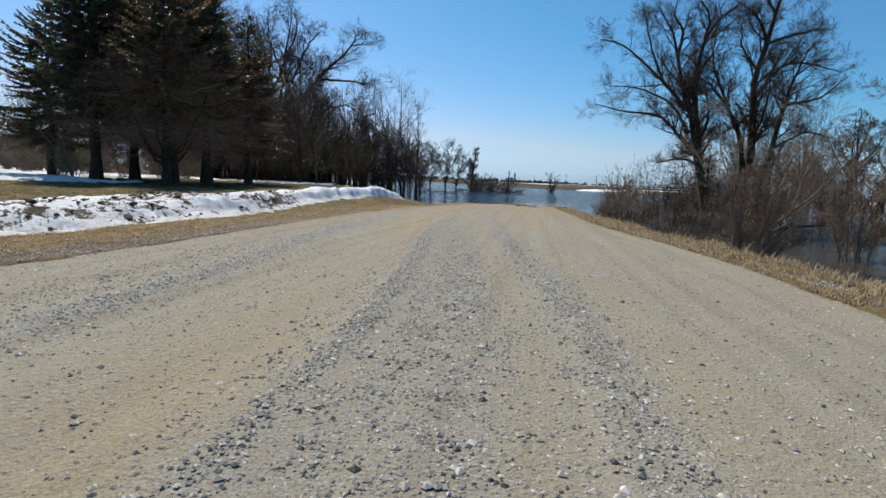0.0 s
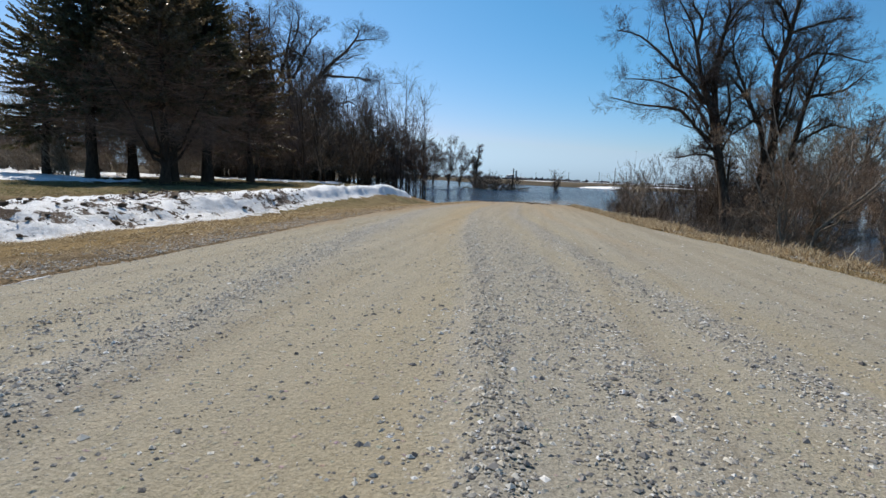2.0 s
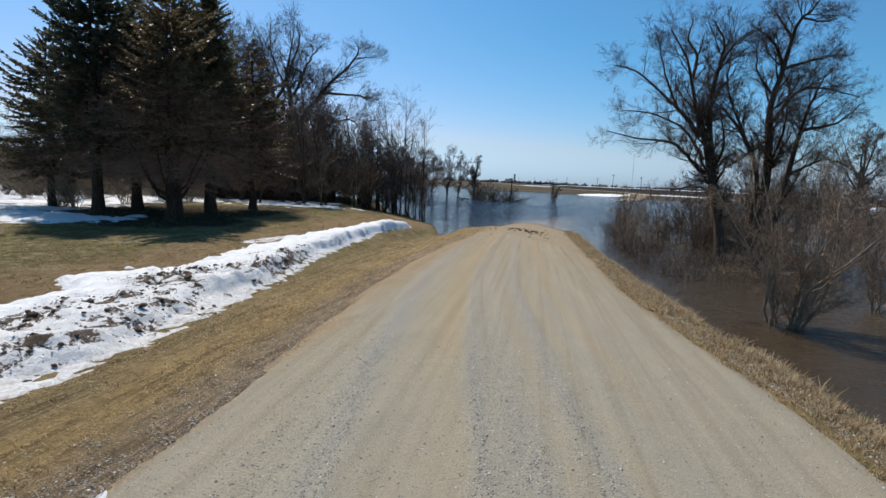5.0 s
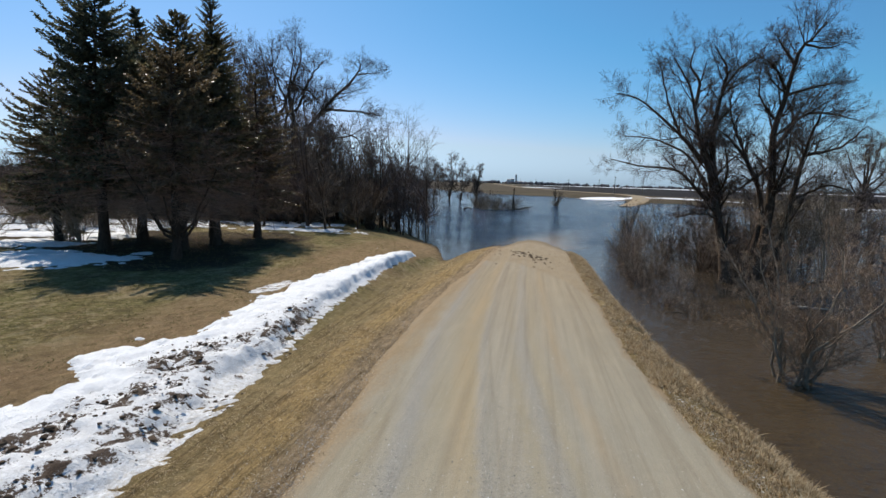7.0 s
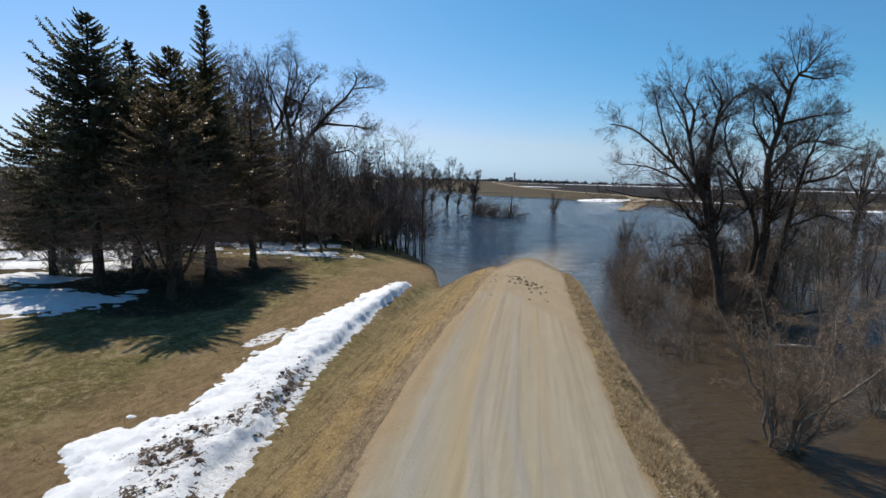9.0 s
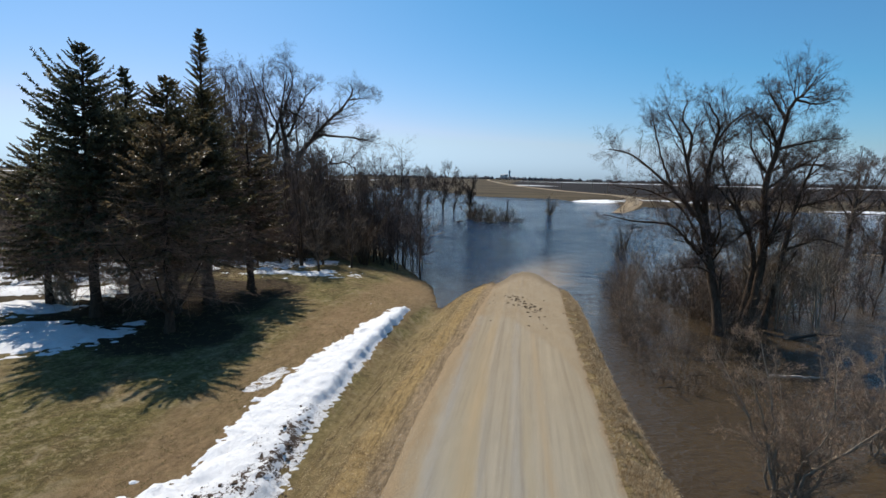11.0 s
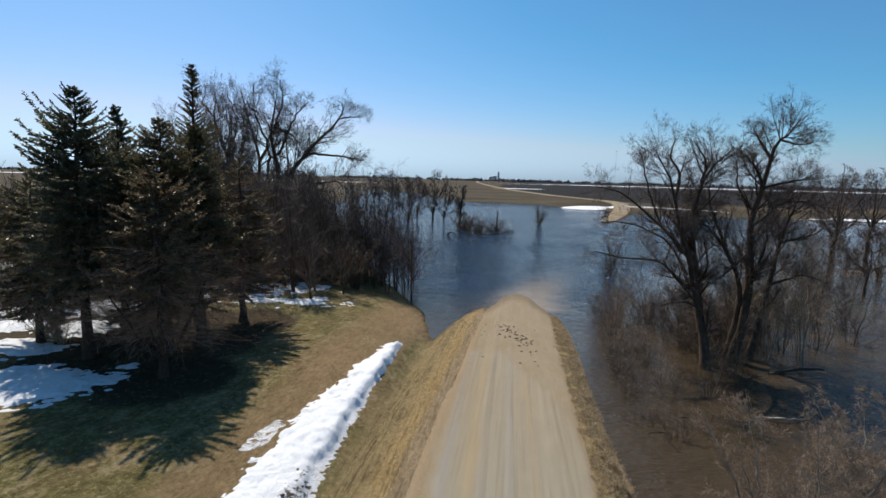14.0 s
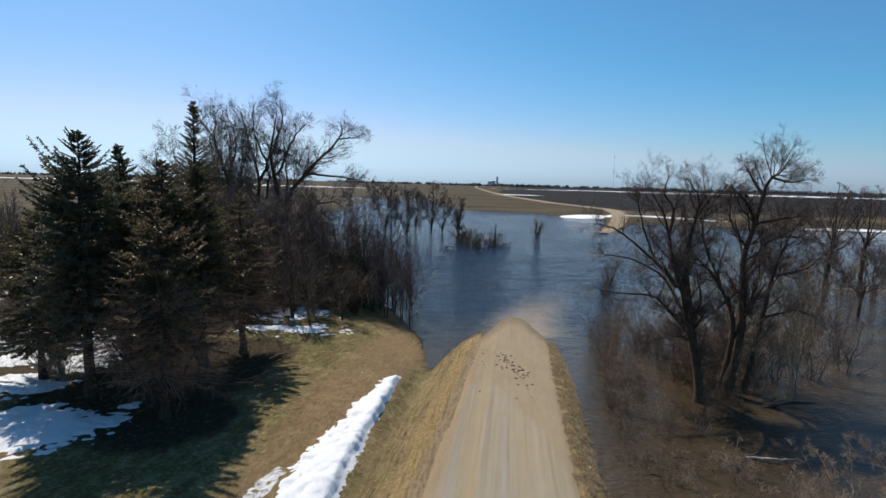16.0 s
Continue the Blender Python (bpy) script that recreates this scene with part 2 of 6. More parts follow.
    def stripe(bands, share, paint):
        stops = []
        for at, wide in bands:
            stops += [(P(at - wide), 0.0), (P(at), 1.0), (P(at + wide), 0.0)]
        f = m.calc("MULTIPLY", m.calc("MULTIPLY", m.ramp(uw, stops), broken), m.calc("MULTIPLY", plain, share))
        return m.mix(f, c, paint)
    bluish = m.ramp(grit, [(0.3, (0.185, 0.18, 0.17)), (0.52, (0.315, 0.305, 0.285)), (0.75, (0.50, 0.485, 0.455))])
    far_only = m.ramp(m.attr("away"), [(0.0, 0.0), (1.0, 1.0)])
    c = stripe([(-0.36, 0.45), (2.12, 0.40)], m.calc("MULTIPLY", far_only, 0.38), bluish)
    c = stripe([(0.65, 0.42), (3.15, 0.30)], m.calc("MULTIPLY", far_only, 0.6), (0.385, 0.285, 0.165))
    c = stripe([(1.55, 0.30), (2.55, 0.22), (3.85, 0.40)], m.calc("MULTIPLY", far_only, 0.3), (0.45, 0.385, 0.275))
    c = stripe([(-0.85, 0.10), (1.30, 0.06), (2.35, 0.05), (4.50, 0.10)], m.calc("MULTIPLY", far_only, 0.3), (0.17, 0.13, 0.085))
    thread = m.noise(2.6, 5, 0.65, (2.0, 0.018, 1.0))
    c = m.mix(m.calc("MULTIPLY", plain, m.ramp(thread, [(0.51, 0.0), (0.63, 0.24)])), c, (0.20, 0.155, 0.10))
    c = m.mix(m.calc("MULTIPLY", plain, m.ramp(thread, [(0.36, 0.18), (0.47, 0.0)])), c, (0.47, 0.39, 0.275))
    c = m.mix(m.calc("MULTIPLY", m.attr("scraped"), m.ramp(m.noise(0.8, 5, 0.65), [(0.3, 0.35), (0.65, 0.75)])), c, tan)
    fray = m.calc("ADD", m.attr("edge"), m.calc("MULTIPLY", m.calc("SUBTRACT", m.noise(1.7, 6, 0.7, (1.0, 0.22, 1.0)), 0.5), 1.3))
    litter = m.ramp(m.noise(22, 5, 0.75), [(0.3, (0.17, 0.12, 0.07)), (0.7, (0.44, 0.32, 0.185))])
    c = m.mix(m.ramp(fray, [(0.32, 0.0), (0.80, 0.9)]), c, litter)
    wet = m.attr("wet")
    c = m.mix(m.calc("MULTIPLY", wet, 0.6), c, (0.15, 0.11, 0.065))
    m.colour(m.mix(1.0, c, (0.86, 0.86, 0.86), "MULTIPLY"))
    m.bump(long_patch, 0.35, 0.03).bump(speck, 0.7, 0.016).bump(grit, 0.6, 0.006).bump(stones, 0.35, 0.012)
    return m.m


def make_stones():
    m = Mat("loose_gravel", 0.85, 0.3)
    r = m.island()
    c = m.ramp(r, [(0.0, (0.06, 0.058, 0.058)), (0.18, (0.20, 0.19, 0.18)), (0.5, (0.43, 0.40, 0.35)), (0.75, (0.54, 0.49, 0.40)), (0.93, (0.66, 0.63, 0.56)), (1.0, (0.85, 0.83, 0.80))])
    c = m.mix(m.calc("MULTIPLY", m.noise(120, 3), 0.35), c, (0.2, 0.18, 0.16))
    m.colour(c)
    return m.m


def make_water():
    m = Mat("flood_water", 0.06, 0.5)
    m.b.inputs["IOR"].default_value = 1.33
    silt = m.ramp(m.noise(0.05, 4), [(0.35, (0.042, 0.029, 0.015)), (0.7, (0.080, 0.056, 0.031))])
    # open water has the blue of the reflected sky painted into its base colour
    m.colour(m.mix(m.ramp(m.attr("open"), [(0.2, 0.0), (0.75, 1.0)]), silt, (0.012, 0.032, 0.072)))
    over = m.ramp(m.calc("ADD", m.attr("shoal"), m.calc("MULTIPLY", m.calc("SUBTRACT", m.noise(0.35, 5, 0.65), 0.5), 0.5)), [(0.15, 0.0), (0.75, 0.9)])
    m.colour(m.mix(over, m.b.inputs["Base Color"].links[0].from_socket, (0.30, 0.215, 0.135)))   # silt stirred up over the drowned road
    gust = m.ramp(m.noise(0.045, 4, 0.6), [(0.36, 0.7), (0.62, 1.0)])
    amp = m.calc("MULTIPLY", gust, m.attr("open"))
    h0 = m.noise(1.0, 4, 0.65, (0.7, 1.0, 1.0))
    h1 = m.noise(3.0, 4, 0.6, (0.7, 1.0, 1.0))
    h2 = m.noise(9.0, 3, 0.6, (0.7, 1.0, 1.0))
    m.put(m.calc("ADD", m.calc("MULTIPLY", amp, 0.06), 0.03), m.b.inputs["Roughness"])
    m.bump(m.calc("MULTIPLY", h0, amp), 1.0, 1.3)
    m.bump(m.calc("MULTIPLY", h1, amp), 1.0, 1.0)
    m.bump(m.calc("MULTIPLY", h2, m.calc("ADD", m.calc("MULTIPLY", amp, 0.8), 0.10)), 1.0, 0.06)
    return m.m


def make_snow():
    m = Mat("old_snow", 0.75, 0.25)
    a, b = m.noise(5, 6, 0.7), m.noise(34, 4, 0.7)
    c = m.ramp(a, [(0.25, (0.74, 0.75, 0.77)), (0.55, (0.84, 0.85, 0.865)), (0.8, (0.92, 0.92, 0.915))])
    grime = m.ramp(m.noise(9, 6, 0.8), [(0.38, 0.0), (0.62, 0.8)])
    c = m.mix(m.calc("MULTIPLY", grime, m.attr("grime")), c, (0.45, 0.415, 0.37))
    speck = m.ramp(m.noise(42, 4, 0.8), [(0.60, 0.0), (0.72, 0.22)])
    c = m.mix(speck, c, (0.45, 0.42, 0.39))
    soil = m.ramp(b, [(0.3, (0.030, 0.019, 0.013)), (0.7, (0.12, 0.078, 0.052))])
    c = m.mix(m.ramp(m.calc("ADD", m.attr("dirt"), m.calc("MULTIPLY", m.calc("SUBTRACT", m.noise(17, 5, 0.7), 0.5), 1.7)), [(0.48, 0.0), (0.6, 1.0)]), c, soil)
    m.colour(c)
    m.b.inputs["Subsurface Weight"].default_value = 0.0
    m.bump(a, 0.6, 0.09).bump(m.noise(13, 5, 0.75), 0.8, 0.05).bump(b, 0.5, 0.02)
    return m.m


def make_bark(name, dark, light, scale=9.0):
    m = Mat(name, 0.92, 0.15)
    n = m.noise(scale, 6, 0.7, (1.0, 1.0, 0.25))
    m.colour(m.ramp(n, [(0.3, dark), (0.7, light)]))
    m.bump(n, 1.0, 0.06)
    return m.m


def make_twigs(name, dark, light, tip=None):
    m = Mat(name, 0.8, 0.25)
    c = m.ramp(m.island(), [(0.0, dark), (1.0, light)])
    m.colour(c)
    return m.m


def thin_leaf(m, c, share):
    """Lets some light through the thin blades of material m."""
    m.colour(c)
    t = m.t.nodes.new("ShaderNodeBsdfTranslucent")
    m.put(c, t.inputs["Color"])
    mix = m.t.nodes.new("ShaderNodeMixShader")
    mix.inputs[0].default_value = share
    m.t.links.new(m.b.outputs[0], mix.inputs[1])
    m.t.links.new(t.outputs[0], mix.inputs[2])
    m.t.links.new(mix.outputs[0], m.t.nodes["Material Output"].inputs["Surface"])
    return m.m


def make_needles(name, dark, light):
    m = Mat(name, 0.45, 0.5)
    c = m.ramp(m.island(), [(0.0, dark), (0.6, light), (0.90, light), (1.0, (0.15, 0.10, 0.05))])
    return thin_leaf(m, m.mix(m.ramp(m.noise(0.5, 3), [(0.35, 0.0), (0.7, 0.4)]), c, dark), 0.5)


def make_blades(name, stops):
    m = Mat(name, 0.8, 0.2)
    return thin_leaf(m, m.ramp(m.island(), stops), 0.4)


def make_plain(name, c, rough=0.8, spread=0.15, scale=3.0):
    m = Mat(name, rough, 0.3)
    lo = tuple(v * (1 - spread) for v in c)
    hi = tuple(min(1.0, v * (1 + spread)) for v in c)
    m.colour(m.ramp(m.noise(scale, 5, 0.65), [(0.3, lo), (0.7, hi)]))
    return m.m


M_GROUND, M_ROAD, M_STONES, M_WATER, M_SNOW = make_ground(), make_gravel(), make_stones(), make_water(), make_snow()
M_SPRUCE_BARK = make_bark("spruce_bark", (0.030, 0.020, 0.014), (0.095, 0.064, 0.045))
M_BARK = make_bark("cottonwood_bark", (0.040, 0.027, 0.018), (0.130, 0.090, 0.062))
M_PALE_BARK = make_bark("willow_bark", (0.13, 0.10, 0.075), (0.44, 0.37, 0.285), 14)
M_TWIG = make_twigs("grey_twigs", (0.075, 0.054, 0.046), (0.20, 0.145, 0.12))
M_BROWN_TWIG = make_twigs("brown_twigs", (0.09, 0.064, 0.046), (0.25, 0.18, 0.125))
M_PALE_TWIG = make_twigs("pale_twigs", (0.12, 0.085, 0.058), (0.34, 0.27, 0.19))
M_WILLOW_TWIG = make_twigs("willow_twigs", (0.15, 0.095, 0.066), (0.42, 0.30, 0.20))
M_DEAD = make_twigs("dead_spruce_twigs", (0.13, 0.076, 0.054), (0.34, 0.215, 0.15))
M_NEEDLES = make_needles("spruce_needles", (0.060, 0.068, 0.045), (0.150, 0.156, 0.095))
M_NEEDLES_WARM = make_needles("olive_needles", (0.068, 0.062, 0.032), (0.165, 0.140, 0.070))
M_NEEDLES_BROWN = make_needles("browned_needles", (0.075, 0.058, 0.036), (0.200, 0.150, 0.085))
M_STRAW = make_blades("straw_blades", [(0.0, (0.17, 0.11, 0.055)), (0.5, (0.46, 0.345, 0.20)), (1.0, (0.70, 0.58, 0.40))])
M_MAT_GRASS = make_blades("matted_blades", [(0.0, (0.12, 0.075, 0.035)), (0.5, (0.38, 0.275, 0.145)), (1.0, (0.70, 0.57, 0.37))])
M_CLOD = make_twigs("matted_straw", (0.14, 0.092, 0.048), (0.46, 0.34, 0.19))
M_LAWN = make_blades("lawn_blades", [(0.0, (0.05, 0.055, 0.015)), (0.4, (0.13, 0.13, 0.045)), (0.7, (0.28, 0.21, 0.10)), (1.0, (0.42, 0.33, 0.18))])
M_SOIL = make_plain("clod_soil", (0.085, 0.058, 0.038), 0.95, 0.5, 20)
M_WOOD = make_plain("weathered_pole", (0.16, 0.13, 0.10), 0.9, 0.3)
M_LOG = make_plain("bleached_driftwood", (0.36, 0.32, 0.27), 0.85, 0.35, 8)
M_DARK_LOG = make_plain("soaked_wood", (0.06, 0.048, 0.038), 0.8, 0.4, 8)
M_CONCRETE = make_plain("pale_concrete", (0.5, 0.5, 0.5), 0.8, 0.1, 0.05)
M_STEEL = make_plain("painted_steel", (0.45, 0.40, 0.40), 0.6, 0.1, 0.1)
# far woods: distance haze is put into the colour as a paler grey
M_FAR_WOOD = make_plain("far_woods", (0.13, 0.115, 0.115), 0.95, 0.35, 0.02)
M_ICE = make_plain("thin_ice", (0.58, 0.59, 0.60), 0.35, 0.25, 14)


# ---- mesh helpers ----
def build(name, V, F, material, smooth=False, attrs=None):
    """One mesh object out of arrays of places and of faces with equally many corners."""
    V, F = np.asarray(V, np.float32), np.asarray(F, np.int32)
    me = bpy.data.meshes.new(name)
    n, k = F.shape
    me.vertices.add(len(V))
    me.vertices.foreach_set("co", V.ravel())
    me.loops.add(n * k)
    me.loops.foreach_set("vertex_index", F.ravel())
    me.polygons.add(n)
    me.polygons.foreach_set("loop_start", np.arange(0, n * k, k, dtype=np.int32))
    me.update(calc_edges=True)
    me.polygons.foreach_set("use_smooth", np.full(n, smooth))
    for key, values in (attrs or {}).items():
        me.attributes.new(key, "FLOAT", "POINT").data.foreach_set("value", np.asarray(values, np.float32))
    me.materials.append(material)
    me.update()
    return new(name, me)


def under(ob, parent, label=""):
    ob.parent = parent
    return tagged(ob, label)


def holder(name, x, y, z, label, category, group="", kind=""):
    e = new(name)
    e.location = (x, y, z)
    return tagged(e, label, category, group, kind)


def value_noise(x, y, seed=0):
    """Smooth noise in 0..1 on arrays."""
    xi, yi = np.floor(x).astype(np.int64), np.floor(y).astype(np.int64)
    fx, fy = x - xi, y - yi
    fx, fy = fx * fx * (3 - 2 * fx), fy * fy * (3 - 2 * fy)

    def h(a, b):
        v = (a * 374761393 + b * 668265263 + seed * 1442695041) & 0xFFFFFFFF
        v = ((v ^ (v >> 13)) * 1274126177) & 0xFFFFFFFF
        return ((v ^ (v >> 16)) & 0xFFFF) / 65535.0
    return (h(xi, yi) * (1 - fx) + h(xi + 1, yi) * fx) * (1 - fy) + (h(xi, yi + 1) * (1 - fx) + h(xi + 1, yi + 1) * fx) * fy


def fbm(x, y, seed=0, octaves=4):
    s, a, total = 0, 1.0, 0
    for i in range(octaves):
        s, total = s + a * value_noise(x * 2 ** i, y * 2 ** i, seed + i * 17), total + a
        a *= 0.5
    return s / total


def smooth(a, b, v):
    t = np.clip((v - a) / (b - a), 0, 1)
    return t * t * (3 - 2 * t)


def grid_faces(nx, ny):
    i = np.arange(nx - 1)[None, :] + np.arange(ny - 1)[:, None] * nx
    return np.stack([i, i + 1, i + nx + 1, i + nx], -1).reshape(-1, 4)


def tubes(P, R, k, rng):
    """Tubes along many lines of equally many points: P (n, p, 3), R (n, p)."""
    n, p, _ = P.shape
    T = np.gradient(P, axis=1)
    T /= np.linalg.norm(T, axis=2, keepdims=True) + 1e-9
    ref = rng.normal(size=(n, 1, 3))
    A = np.cross(T, ref)
    A /= np.linalg.norm(A, axis=2, keepdims=True) + 1e-9
    B = np.cross(T, A)
    ang = np.arange(k) * 2 * math.pi / k
    V = P[:, :, None] + R[:, :, None, None] * (A[:, :, None] * np.cos(ang)[:, None] + B[:, :, None] * np.sin(ang)[:, None])
    base = (np.arange(n) * p * k)[:, None, None] + (np.arange(p - 1) * k)[None, :, None]
    j, j1 = np.arange(k), (np.arange(k) + 1) % k
    F = np.stack([base + j, base + j1, base + k + j1, base + k + j], -1).reshape(-1, 4)
    return V.reshape(-1, 3), F


def strips(P, R, rng):
    """The finest twigs, thinner than can be told apart: one narrow blade each."""
    n, p, _ = P.shape
    A = np.cross(P[:, -1] - P[:, 0], rng.normal(size=(n, 3)))
    A /= np.linalg.norm(A, axis=1, keepdims=True) + 1e-9
    w = A[:, None] * R[..., None] * 1.25
    V = np.stack([P - w, P + w], 2)
    F = ((np.arange(n) * p * 2)[:, None, None] + (np.arange(p - 1) * 2)[None, :, None] + np.array([0, 1, 3, 2])).reshape(-1, 4)
    return V.reshape(-1, 3), F


def joined(parts):
    Vs, Fs, n = [], [], 0
    for V, F in parts:
        Vs.append(V)
        Fs.append(F + n)
        n += len(V)
    return np.concatenate(Vs), np.concatenate(Fs)


def along(P, s):
    """Places and directions at the shares s (n, m) along lines P (n, p, 3)."""
    p = P.shape[1]
    f = np.clip(s * (p - 1), 0, p - 1.001)
    i = f.astype(int)
    w = (f - i)[..., None]
    rows = np.arange(len(P))[:, None]
    a, b = P[rows, i], P[rows, i + 1]
    d = b - a
    return a * (1 - w) + b * w, d / (np.linalg.norm(d, axis=-1, keepdims=True) + 1e-9)


def shoots(rng, P, R, each, length, angle, up=0.15, wiggle=0.12, points=4, start=0.25, thin=0.55, tip=0.3, curl=0.0, least=0.006, shortest=0.0, longest=99.0):
    """Side branches on the lines P: each: how many on one of middling length; length: share of the parent's, from and to; angle: degrees from it."""
    n = len(P)
    plen = np.linalg.norm(np.diff(P, axis=1), axis=2).sum(1)
    k = np.repeat(np.arange(n), np.maximum(1, np.round(each * n * plen ** 0.45 / (plen ** 0.45).sum() + rng.uniform(-0.49, 0.49, n)).astype(int)))
    s = np.clip(start + (1 - start) * rng.uniform(0, 1, len(k)), 0, 0.985)
    at, d = along(P[k], s[:, None])
    at, d = at[:, 0], d[:, 0]
    side = np.cross(d, rng.normal(size=d.shape))
    side /= np.linalg.norm(side, axis=-1, keepdims=True) + 1e-9
    a = np.radians(rng.uniform(angle[0], angle[1], len(k)))[:, None]
    w = d * np.cos(a) + side * np.sin(a)
    w[:, 2] += up
    w /= np.linalg.norm(w, axis=-1, keepdims=True)
    L = np.maximum(plen[k] * rng.uniform(length[0], length[1], len(k)) * (1.0 - 0.55 * s), shortest)
    L = np.where(L > longest, longest * rng.uniform(0.7, 1.0, len(k)), L)
    f = s * (P.shape[1] - 1)
    i = np.clip(f.astype(int), 0, P.shape[1] - 2)
    r0 = np.maximum((R[k, i] * (1 - (f - i)) + R[k, i + 1] * (f - i)) * thin, least)
    N = len(at)
    steps = [at]
    w = w.copy()
    for k in range(points - 1):
        w = w + rng.normal(scale=wiggle, size=(N, 3)) + np.array([0, 0, curl])
        w /= np.linalg.norm(w, axis=1, keepdims=True)
        steps.append(steps[-1] + w * (L / (points - 1))[:, None])
    Q = np.stack(steps, 1)
    q = np.linspace(1, tip, points)[None] * r0[:, None]
    return Q, np.maximum(q, least * 0.55)


def curve_through(points, n, rng, wob=0.0):
    """A smooth line of n points through a few."""
    p = np.array(points, float)
    p = np.vstack([2 * p[0] - p[1], p, 2 * p[-1] - p[-2]])
    t = np.linspace(0, len(points) - 1, n)
    i = np.clip(t.astype(int), 0, len(points) - 2)
    f = (t - i)[:, None]
    a, b, c, d = p[i], p[i + 1], p[i + 2], p[i + 3]
    q = 0.5 * (2 * b + (c - a) * f + (2 * a - 5 * b + 4 * c - d) * f ** 2 + (3 * b - a - 3 * c + d) * f ** 3)
    if wob:
        q[1:-1] += rng.normal(scale=wob, size=(n - 2, 3))
    return q


# ---- the lie of the land; the flood stands at z = 0 ----
def road_level(y):
    return np.interp(y, [-80, 0, 10, 20, 30, 40, 43, 50, 59, 75, 120], [1.9, 1.57, 1.42, 1.22, 0.95, 0.66, 0.58, 0.30, 0.0, -0.6, -1.2])


def road_left(y):
    return np.interp(y, [0, 6, 8, 10, 14, 19, 27, 33, 45, 59], [-2.75, -2.8, -2.95, -3.12, -3.42, -3.55, -3.42, -3.15, -2.8, -2.7])


def road_right(y):
    return np.interp(y, [0, 7.5, 10, 14, 17, 27, 40, 50, 59], [4.95, 4.85, 4.55, 4.15, 3.95, 3.85, 3.85, 4.0, 3.9])


def bank_line(y):
    """Where the water meets the bank beside the road."""
    return np.interp(y, [-50, 5, 11, 14, 17, 21, 25, 30, 40, 50, 59], [7.1, 6.75, 6.45, 6.0, 5.7, 5.45, 5.15, 5.05, 4.95, 4.75, 4.5])


def far_bank(x):
    return np.interp(x, [-600, -90, -60, -25, 14, 22, 41, 47, 120, 300, 900], [560, 470, 380, 300, 294, 268, 250, 228, 222, 250, 300])


def far_road_x(y):
    return np.interp(y, [150, 187, 213, 240, 262, 291, 318, 345, 376, 427, 600, 845, 1490, 4000], [20, 30.2, 37.5, 44, 48.3, 52.3, 53.4, 50, 40.5, 24.8, -8, -40, -110, -300])


def ground_z(x, y):
    x, y = np.asarray(x, float), np.asarray(y, float)
    r = road_level(y)
    shore = np.interp(x, [-400, -120, -60, -25, -17, -13, -11, -8, -6, -5, -4], [600, 420, 118, 90, 67, 60, 56, 50, 43.5, 45, 52])
    lawn = np.clip((shore - y) * 0.085, -1.2, 1.40)
    k = smooth(-3.7, -7.6, x)
    left = r * (1 - k) + lawn * k
    left = left - np.exp(-((x + 5.7) / 1.15) ** 2) * np.interp(y, [0, 10, 38, 50], [0.16, 0.18, 0.42, 0.2])
    line = bank_line(y)
    edge = road_right(y)
    out = np.maximum(x - edge, 0.0) / np.maximum(line - edge, 0.5)
    right = r - np.where(out < 1, out ** 2.0, 2 * out - 1) * np.maximum(r, 0.12)
    right = np.maximum(right, -1.0)
    near = np.where(x < -3.7, left, np.where(x > edge, right, r))
    near = near - 0.38 * np.clip(x / 3.7, -1.4, 1.4) ** 2 * smooth(42, 58, y) * (np.abs(x) < 8) * smooth(8, 5.5, np.abs(x))
    near = np.where(y > 62, np.minimum(near, np.where(x > -10, -0.3 - (y - 62) * 0.02, near)), near)
    near = np.maximum(near, -1.2)
    b = far_bank(x)
    far = np.clip((y - b) * 0.035, -1.2, 1.3) + np.clip((y - b) * 0.0018, 0, 1.6) + np.clip((y - 700) * 0.0012, 0, 2.6)
    off = np.abs(x - far_road_x(y))
    ramp = np.clip((y - 188) * 0.012, -1.2, 1.3) - np.clip(off - 3.0, 0, 9) * 0.3
    far = np.where((y > 150) & (y < 330), np.maximum(far, ramp), far)
    z = np.where(y > 150, np.maximum(near, far), near)
    islet = 0.22 - ((x - 53) / 11) ** 2 * 0.5 - ((y - 89.5) / 3) ** 2 * 0.5
    z = np.maximum(z, islet)
    behind = smooth(45, 120, np.abs(x)) * (y < 20) * (x > 0)
    z = z * (1 - behind) + 0.9 * behind * (x > 130) + z * behind * (x <= 130)
    bumps = (fbm(x * 0.9, y * 0.9, 3) - 0.5) * 0.10 + (fbm(x * 3.1, y * 3.1, 5, 3) - 0.5) * 0.06
    return z + bumps * np.where((x > road_left(y) - 0.2) & (x < road_right(y) + 0.2) & (y < 62), 0.15, 1.0)


def geometric(a, b, n):
    return np.sign(a) * np.geomspace(abs(a), abs(b), n)


gx = np.concatenate([geometric(-4900, -46, 26), np.arange(-45, 12, 0.4), np.arange(12, 70, 1.4), np.geomspace(70, 4900, 34)])
gy = np.concatenate([geometric(-4900, -13, 16), np.arange(-12, 66, 0.4), np.arange(66, 620, 5.0), np.geomspace(620, 4900, 30)])
GX, GY = np.meshgrid(gx, gy)
GZ = ground_z(GX, GY)
on_road = (GX > road_left(GY) + 0.3) & (GX < road_right(GY) - 0.3) & (GY < 70) & (GY > -60)
GZ = np.where(on_road, GZ - 0.10, GZ)
GZ = np.where((GY > 190) & (GY < 340) & (np.abs(GX - far_road_x(GY)) < 6), np.minimum(GZ, np.clip((GY - 188) * 0.012, -0.4, 1.3) - 0.1), GZ)
bank = far_bank(GX)
a_green = smooth(-9.5, -15, GX) * smooth(36, 20, GY) * (GX > -60)
